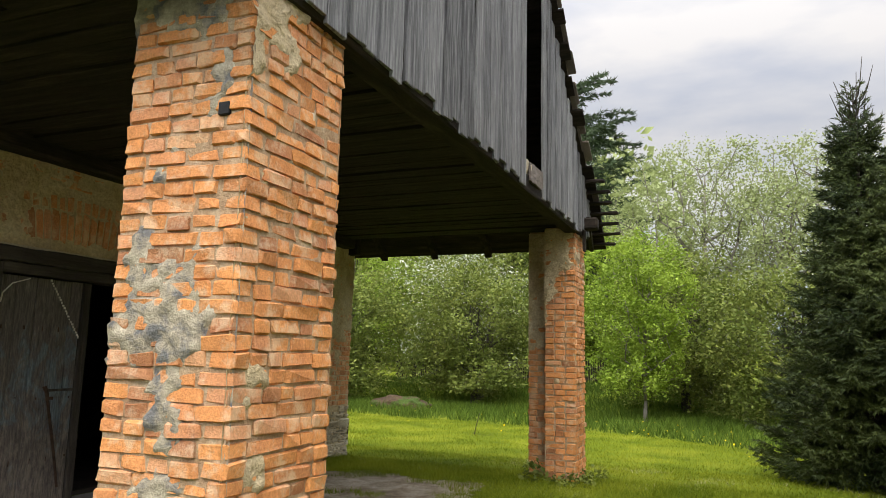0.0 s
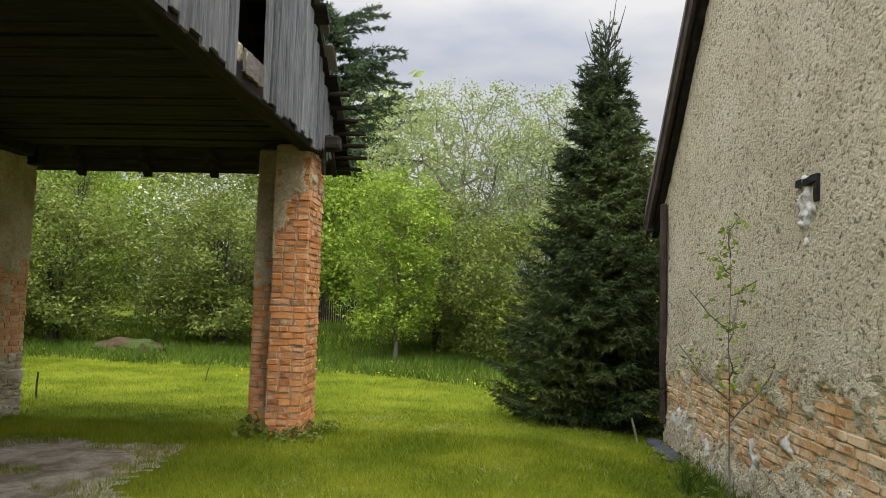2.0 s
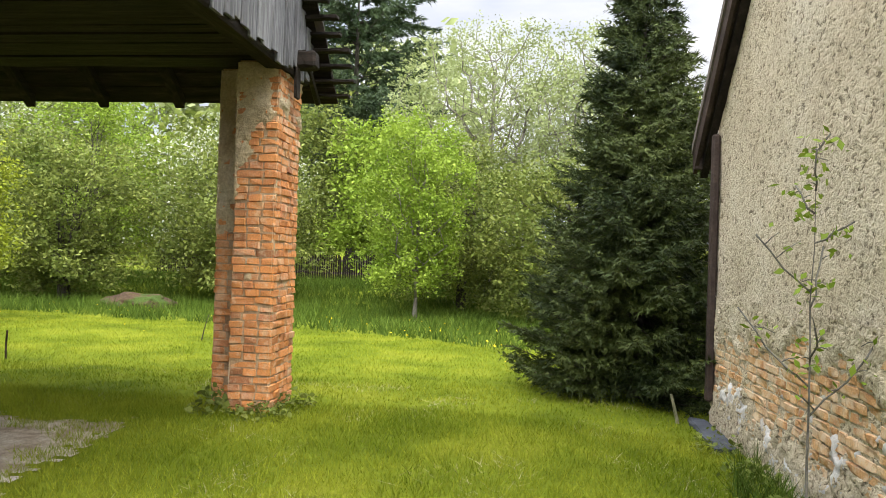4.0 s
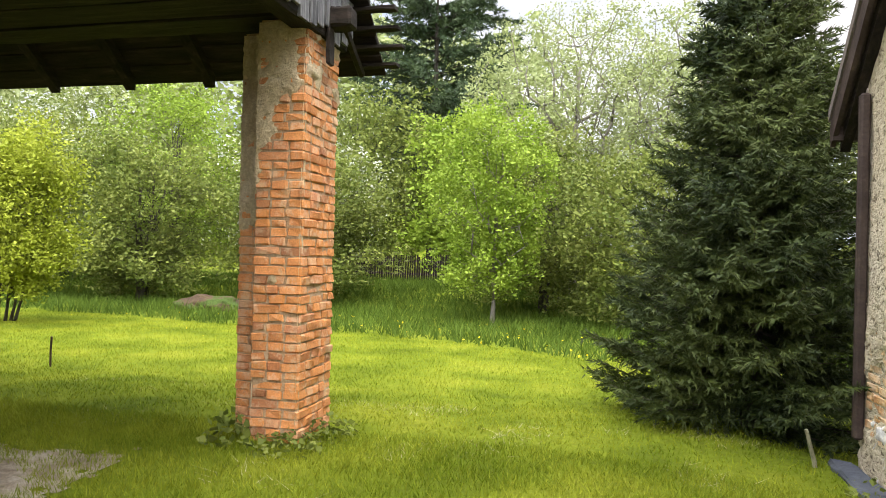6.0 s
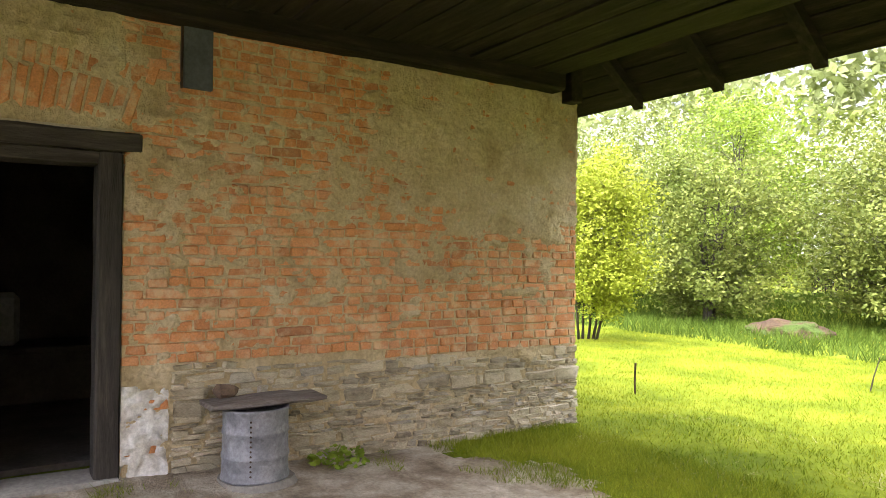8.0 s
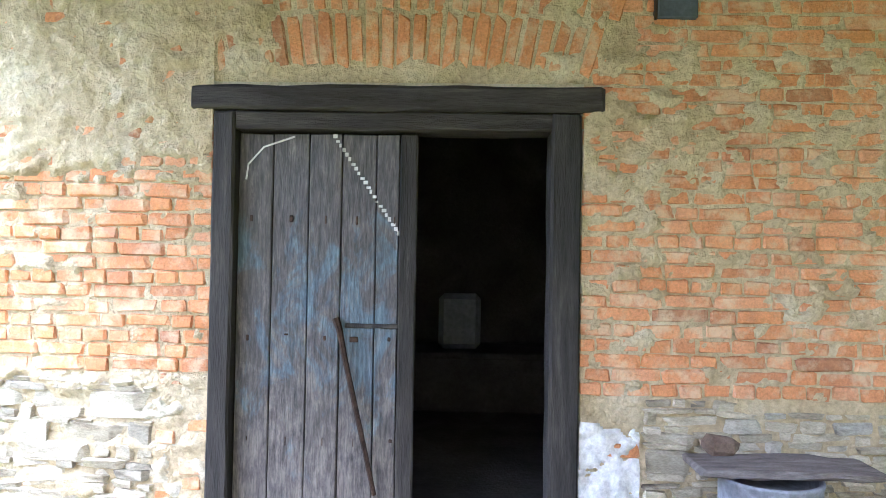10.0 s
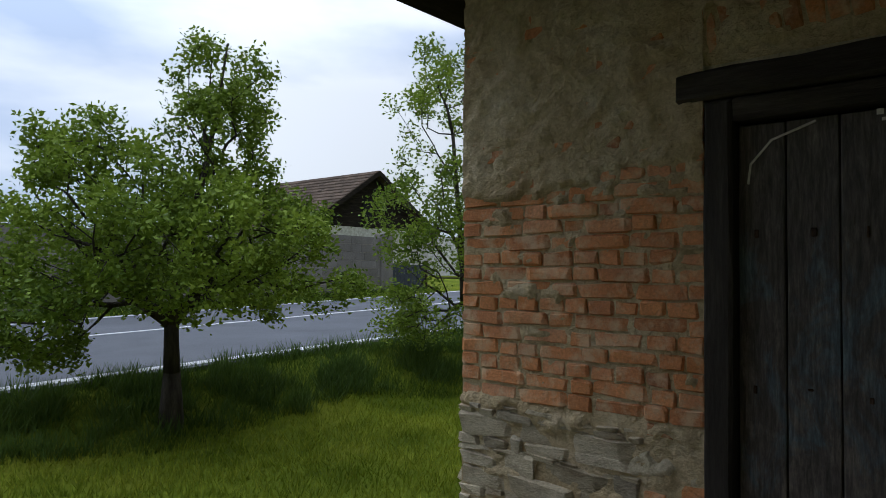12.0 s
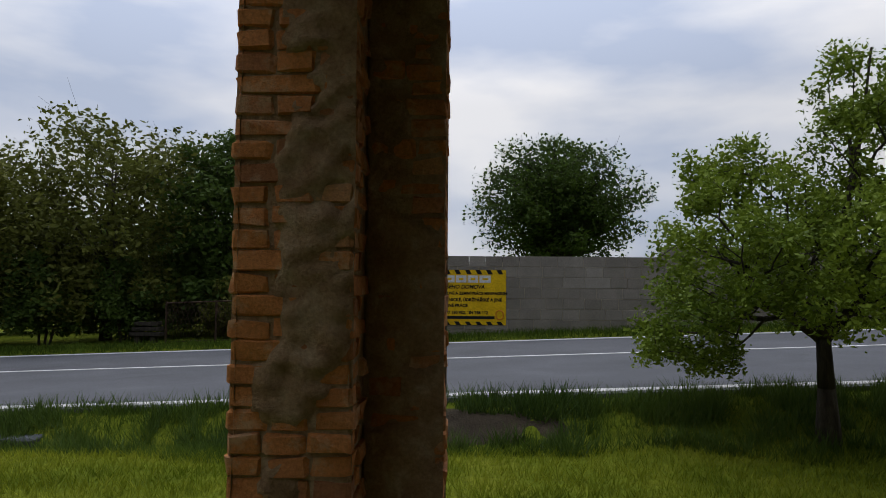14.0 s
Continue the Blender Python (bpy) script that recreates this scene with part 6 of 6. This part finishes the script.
weed((-2.3, 9.38, 0.17), 0.2, 0.36, 110, 1, "broad-leaved green weed at the pier's foot", L_mid, 0.07)
weed((-1.8, 9.35, 0.17), 0.3, 0.2, 260, 2, "low ivy-like weed round the brick pier", L_mid, 0.05)
weed((-1.62, 9.8, 0.17), 0.22, 0.24, 180, 3, "low ivy-like weed round the brick pier", L_mid, 0.05)
weed((-5.35, 7.55, 0.22), 0.22, 0.16, 160, 4, "small green weed at the stone wall")
weed((-5.3, 3.65, 0.22), 0.2, 0.12, 120, 5, "small green weed at the stone wall")
weed((-5.0, 4.6, 0.22), 0.25, 0.2, 200, 6, "low green weed by the door", L_dark)
for k in range(6):
    weed((2.3, 5.2 + k * 0.9, 0.02), 0.22, 0.3, 110, 10 + k, "green weed at the house foot", L_mid, 0.05)

# sapling at the house wall
tree("sapling", (2.22, 7.5, 0.05), 2.6, 0.45, "thin bare sapling with sparse green leaves at the house", "sapling", L_bright, 170, 0.04, 61, limbs=9, trunk_r=0.011, low=0.3, cluster=0.05, bark=M_bark_pale, up=1.3, sub=1)

# ---- roadside ----
branch_tree("apple_tree", (-5.95, -0.98, gz(-5.95, -0.98)), [(0, 0, -0.15), (0.01, 0, 0.5), (0.03, 0, 0.95), (-0.02, 0.02, 1.4), (-0.12, 0.05, 1.9), (-0.24, 0.08, 2.5), (-0.34, 0.1, 3.1), (-0.42, 0.1, 3.7)],
            [((-0.36, 0.1, 3.0), (0.6, 0.55, 0.8), 0.22), ((0.05, 0, 1.85), (1.6, 1.5, 0.75), 1.1), ((-0.1, 0, 1.3), (2.0, 1.7, 0.3), 0.4), ((1.1, -0.4, 0.92), (0.6, 0.5, 0.35), 0.14), ((0.75, -0.35, 2.5), (0.45, 0.4, 0.42), 0.1)],
            "small spreading apple tree in fresh leaf on the verge", "apple tree", L_apple, 56000, 0.037, 71, nodes=640, trunk_r=0.095, spray=0.07, group="roadside apple trees")
branch_tree("apple_tree", (-10.2, -0.7, gz(-10.2, -0.7)), [(0, 0, -0.15), (0.05, -0.05, 0.5), (0.15, -0.1, 1.1), (0.2, -0.15, 1.8), (0.25, -0.2, 2.6), (0.3, -0.25, 3.4)],
            [((0.45, -0.35, 4.0), (0.75, 0.7, 0.7), 0.22), ((0.35, -0.2, 2.3), (1.15, 1.2, 1.0), 0.7), ((0.6, -0.5, 1.0), (0.65, 0.6, 0.5), 0.25)],
            "sparse old apple tree on the verge", "apple tree", L_apple, 17000, 0.04, 72, nodes=260, trunk_r=0.12, spray=0.085, group="roadside apple trees")
lump_tree("round_tree", (-6.0, -20.0, 0.8), [((0, 0, 3.9), (3.2, 2.9, 2.6), 1)], "round dense dark green tree behind the block wall", "tree", L_dark, 42000, 0.1, 73, lumps=520, trunk_r=0.14, lump_r=0.1, fill=0.25)
for k, (x, y, h, sp, lf) in enumerate([(3.8, -14.2, 5.9, 2.2, L_dark), (7.4, -13.6, 6.5, 2.9, L_olive), (11.2, -13.0, 6.0, 2.9, L_olive), (5.4, -16.5, 6.0, 2.6, L_dark), (15.5, -13, 6.4, 3, L_olive)]):
    lump_tree("roadside_tree", (x, y, road_z(x)), [((0, 0, h * 0.58), (sp, sp * 0.9, h * 0.42), 1), ((0, 0, h * 0.22), (sp * 0.95, sp * 0.8, h * 0.2), 0.5)], "leafy green tree across the road behind a wire fence", "tree", lf, 22000, 0.11, 80 + k, lumps=120, trunk_r=0.12, stems=2, lump_r=0.18, group="trees across the road")
wood("far_hedge", [(x, -19.5, 4.2, 2.2) for x in (1.6, 4.5, 7.5, 10.5, 13.5, 17)], "dark hedge behind the roadside trees", L_dark, 14, 2600, 0.2)
wood("far_woods", [(x, -70 + rnw.uniform(-5, 5), 9, 7) for x in range(20, 80, 11)], "distant trees beyond the road", L_dark, 9, 700, 0.9)

tagged(part("drain_slab", box_bm(1.75, -1.5, gz(2.0, -1.4) - 0.03, 2.25, -1.25, gz(2.0, -1.4) + 0.05, 0.02, 3, 0.012, 6), M_slate), "small dark concrete drain slab in the verge grass", "drain slab")
# wire mesh fence across the road
wf = empty("wire_fence", (2.8, -11.2, 0.3), "rusty wire mesh fence panels across the road", "fence")
for x in (1.0, 2.22, 3.44, 4.66):
    under(rod("post", [(x, -11.2, road_z(x) - 0.1), (x, -11.2, road_z(x) + 1.1)], 0.028, M_iron), wf)
for z in (0.12, 1.06):
    under(rod("rail", [(1.0, -11.2, road_z(1.0) + z), (4.66, -11.2, road_z(4.66) + z)], 0.018, M_iron, None, 5), wf)
for k in range(3):
    wires = []
    for j in range(12):
        for a, b in ((0.12, 1.06), (1.06, 0.12)):
            x0, x1 = 1.0 + 1.22 * k + 0.1 * j, min(1.0 + 1.22 * (k + 1), 1.0 + 1.22 * k + 0.1 * j + 0.3)
            wires.append(([(x0, -11.2, road_z(x0) + a), (x1, -11.2, road_z(x1) + b)], [0.005, 0.005], 3))
    merge_tubes("mesh_panel", wires, M_iron, wf)
stack = empty("plank_stack", (5.4, -11.9, road_z(5.4)), "short stack of grey weathered planks under the trees", "planks")
for k in range(3):
    box("plank", 5.05 + 0.04 * k, -12.1, road_z(5.4) + 0.24 + 0.13 * k, 5.85 - 0.06 * k, -11.8, road_z(5.4) + 0.34 + 0.13 * k, M_frame_wood, stack, bev=0.012, cuts=4, jit=0.008, seed=k)
for xx in (5.2, 5.6):
    box("block", xx, -12.05, road_z(5.4) + 0.0, xx + 0.14, -11.85, road_z(5.4) + 0.239, M_frame_wood, stack, bev=0.01)
for k, (x, y, h) in enumerate([(6.3, -12.6, 2.4), (8.4, -12.3, 2.6), (10.6, -12.0, 2.4), (3.4, -13.0, 1.9), (1.8, -13.2, 1.7)]):
    lump_tree("roadside_shrub", (x, y, road_z(x)), [((0, 0, h * 0.5), (1.25, 0.9, h * 0.5), 1)], "dense dark green shrub filling the roadside edge", "shrub", L_olive if k > 2 else L_dark, 7000, 0.09, 140 + k, lumps=60, trunk_r=0.03, stems=4, fork=0.1, lump_r=0.2, fill=0.3, group="shrubs across the road")

# ---- block wall with the banner ----
CW = -11.0
cw = empty("block_wall", (-9.0, CW, 0.6), "weathered grey concrete block wall along the road", "block wall")
bl = bpy.data.meshes.new("block")
b = box_bm(-0.5, -0.5, -0.5, 0.5, 0.5, 0.5, 0.02)
b.to_mesh(bl)
b.free()
bl.materials.append(M_concrete)
rb = random.Random(4)
top_of = lambda x: 2.42 - 0.055 * (x + 1.6) if x > -4.4 else 2.52 - 0.037 * (x + 4.4)
rows = []
for r in range(-1, 14):
    x = 0.75 + 0.2 * (r % 2)
    while x > -18.2:
        w = rb.choice((0.39, 0.39, 0.5, 0.5, 0.6))
        z = 0.35 + r * 0.25
        cx = x - w / 2
        if z + 0.12 < top_of(cx) + 0.1 and z > road_z(cx) - 0.3:
            rows.append((cx, z, w))
        x -= w + 0.008
for cx, z, w in rows:
    ob = new("block", bl)
    ob.parent = cw
    ob.matrix_basis = Matrix.Translation((9.0, -CW, -0.6)) @ pose(cx, CW - 0.1 + rb.uniform(-0.004, 0.006), z, 0, 0, 0) @ Matrix.Diagonal((w, 0.2, 0.244, 1))
V = [(x, y, z) for x in (0.8, -4.4, -18.2) for y in (CW - 0.19, CW - 0.012) for z in (road_z(x) - 0.4, top_of(x) - 0.14)]
under(link("mortar_core", V, [(0, 1, 3, 2), (8, 10, 11, 9), (0, 4, 5, 1), (4, 8, 9, 5), (2, 3, 7, 6), (6, 7, 11, 10), (1, 5, 7, 3), (5, 9, 11, 7)], M_mortar), cw)
tagged(part("gate_pillar", box_bm(-18.7, CW - 0.3, 0.9, -18.2, CW + 0.1, 3.1, 0.02), M_concrete), "grey concrete pillar at the wall's end", "pillar")

SX0, SX1, SZ0, SZ1 = -1.3, -3.55, 0.84, 2.14
banner = empty("banner", (-2.4, CW + 0.02, SZ0), "yellow advertising banner with black hazard stripes on the block wall", "banner")
box("sheet", SX1, CW + 0.006, SZ0, SX0, CW + 0.016, SZ1, M_yellow, banner, bev=0)
for zr, zt in ((SZ0, SZ0 + 0.08), (SZ1 - 0.1, SZ1)):
    x = SX0 - 0.02
    while x > SX1 + 0.16:
        V = [(x, CW + 0.02, zt), (x - 0.11, CW + 0.02, zt), (x - 0.17, CW + 0.02, zr), (x - 0.06, CW + 0.02, zr)]
        V += [(a, CW + 0.017, c) for a, _, c in V]
        under(link("stripe", V, [(0, 1, 2, 3), (7, 6, 5, 4), (0, 4, 5, 1), (2, 6, 7, 3), (1, 5, 6, 2), (0, 3, 7, 4)], M_black), banner)
        x -= 0.25


def writing(text, x, z, size, material, shear=0.0):
    cu = bpy.data.curves.new("lettering", 'FONT')
    cu.body, cu.size, cu.extrude, cu.shear, cu.offset = text, size, 0.001, shear, 0.004
    cu.materials.append(material)
    ob = new("lettering", cu)
    ob.matrix_world = Matrix.Translation((x, CW + 0.02, z)) @ pose(0, 0, 0, 90, 0, 180)
    return under(ob, banner)


# brand mark as plain silver shapes
x = SX0 - 0.3
for k, w in enumerate((0.24, 0.24, 0.28, 0.28, 0.28, 0.3)):
    box("logo_shape", x - w + 0.03, CW + 0.017, 1.84, x, CW + 0.021, 2.01, M_silver, banner, bev=0.002)
    box("logo_counter", x - w + 0.1, CW + 0.02, 1.9, x - 0.07, CW + 0.024, 1.95, M_yellow, banner, bev=0.001)
    x -= w
writing("SERVIS VAŠEHO DOMOVA", SX0 - 0.28, 1.7, 0.125, M_black, 0.2)
writing("- VÝKOPOVÉ A ZEMNÍ PRÁCE MINIBAGREM", SX0 - 0.5, 1.555, 0.092, M_black)
writing("- ZÁMEČNICKÉ, ÚDRŽBÁŘSKÉ A JINÉ", SX0 - 0.5, 1.4, 0.1, M_black)
writing("ŘEMESLNÉ PRÁCE", SX0 - 0.55, 1.265, 0.1, M_black)
writing("TEL: 777 150 952, 604 758 662", SX0 - 0.58, 1.1, 0.098, M_black)
box("web_bar", SX0 - 1.98, CW + 0.017, 0.98, SX0 - 0.62, CW + 0.021, 1.05, M_black, banner, bev=0.001)
rod("emblem", [(SX0 - 2.1 + 0.09 * math.cos(a), CW + 0.022, 1.08 + 0.11 * math.sin(a)) for a in np.linspace(0, 6.2, 16)], 0.014, M_orange, banner, 4)
box("figure", SX0 - 0.44, CW + 0.017, 1.02, SX0 - 0.28, CW + 0.02, 1.5, M_slate, banner, bev=0.01)

# ---- barn across the road ----
fb = empty("far_barn", (-31.0, -30.0, 1.5), "barn with brown tiled roof and dark open gable across the road", "barn")
GY, AX, AZ = -25.0, -31.0, 7.75
FX0, FX1, FZ = -26.2, -36.0, 4.55
V = [(x, y, z) for y in (GY, GY - 9) for x, z in ((FX0, 1.2), (FX1, 1.2), (FX1, FZ), (FX0, FZ))]
under(link("wall", V, [(0, 1, 2, 3), (4, 7, 6, 5), (0, 3, 7, 4), (1, 5, 6, 2), (3, 2, 6, 7)], M_whitewash), fb)
V = [(FX0, GY - 0.1, FZ), (FX1, GY - 0.1, FZ), (AX, GY - 0.1, AZ), (FX0, GY - 0.3, FZ), (FX1, GY - 0.3, FZ), (AX, GY - 0.3, AZ)]
under(link("gable", V, [(0, 1, 2), (3, 5, 4), (0, 3, 4, 1), (1, 4, 5, 2), (2, 5, 3, 0)], M_dark_wood), fb)
M_brown_tile = surface("brown_roof_tile", [(0.3, (0.075, 0.055, 0.042)), (0.6, (0.125, 0.095, 0.072)), (0.8, (0.18, 0.14, 0.105))], 3, 20, 0.95, 0.4, 0.02, spec=0.03, rand="island", rstops=[(0, (0.06, 0.047, 0.038)), (1, (0.17, 0.125, 0.095))])
for sgn, ex in ((1, FX0 + 0.9), (-1, FX1 - 0.9)):
    ez = FZ - 0.9 * (AZ - FZ) / (abs(AX - FX0))
    vs, fs = [], []
    n = 16
    for r in range(n):
        t0, t1 = r / n, (r + 1.25) / n
        for c in range(26):
            y1, y0 = GY + 0.5 - c * 0.38, GY + 0.5 - (c + 0.94) * 0.38
            o = len(vs)
            for lift in (0.06, 0.0):
                for t, yy, up in ((t0, y0, 0.0), (t1, y0, 0.07), (t1, y1, 0.07), (t0, y1, 0.0)):
                    vs.append((AX + (ex - AX) * t, yy, AZ + 0.12 + (ez - AZ) * t + up + lift))
            fs += [(o, o + 1, o + 2, o + 3), (o + 7, o + 6, o + 5, o + 4), (o, o + 4, o + 5, o + 1), (o + 1, o + 5, o + 6, o + 2), (o + 2, o + 6, o + 7, o + 3), (o + 3, o + 7, o + 4, o)]
    ob = under(link("roof", vs, fs, M_brown_tile), fb)
    ob["kind"] = "stuff"
    V = [(AX + (ex - AX) * t, GY + dy, AZ + (ez - AZ) * t + dz) for t in (0, 1) for dy in (0.46, 0.52) for dz in (-0.12, 0.16)]
    under(link("verge_board", V, [(0, 1, 3, 2), (4, 6, 7, 5), (0, 4, 5, 1), (2, 3, 7, 6), (0, 2, 6, 4), (1, 5, 7, 3)], M_dark_wood), fb)
tagged(part("white_shed", box_bm(-40, -22, 1.2, -32.5, -19, 4.0, 0.02), M_whitewash), "whitewashed low shed beside the far barn", "shed")
# unlit inside of hatch and window, put on as black blocks
box("gable_opening_shade", AX - 0.1, GY - 0.09, FZ + 0.4, AX + 0.75, GY - 0.04, FZ + 1.7, M_black, fb, "black block for the unlit hatch in the gable boards", bev=0.02)
box("window", -30.2, GY - 0.02, 3.1, -29.5, GY + 0.05, 3.8, M_black, fb, "small dark window", bev=0.02)
gate = empty("yard_gate", (-19.5, CW, 1.25), "dark grey sheet metal yard gate beside the block wall", "gate")
for k in range(8):
    box("gate_sheet", -18.92 - 0.2 * k, CW - 0.03, 1.38, -18.735 - 0.2 * k, CW - 0.012 + 0.004 * (k % 2), 2.14, M_slate, gate, bev=0.004)
for zz in (1.4, 2.02):
    box("gate_rail", -20.34, CW - 0.08, zz, -18.72, CW - 0.034, zz + 0.06, M_iron, gate, bev=0.006)
box("gate_post", -20.46, CW - 0.1, 1.1, -20.36, CW, 2.3, M_iron, gate, bev=0.008)
for zz in (1.45, 2.06):
    box("hinge", -18.735, CW - 0.07, zz, -18.69, CW - 0.03, zz + 0.05, M_iron, gate, bev=0.004)
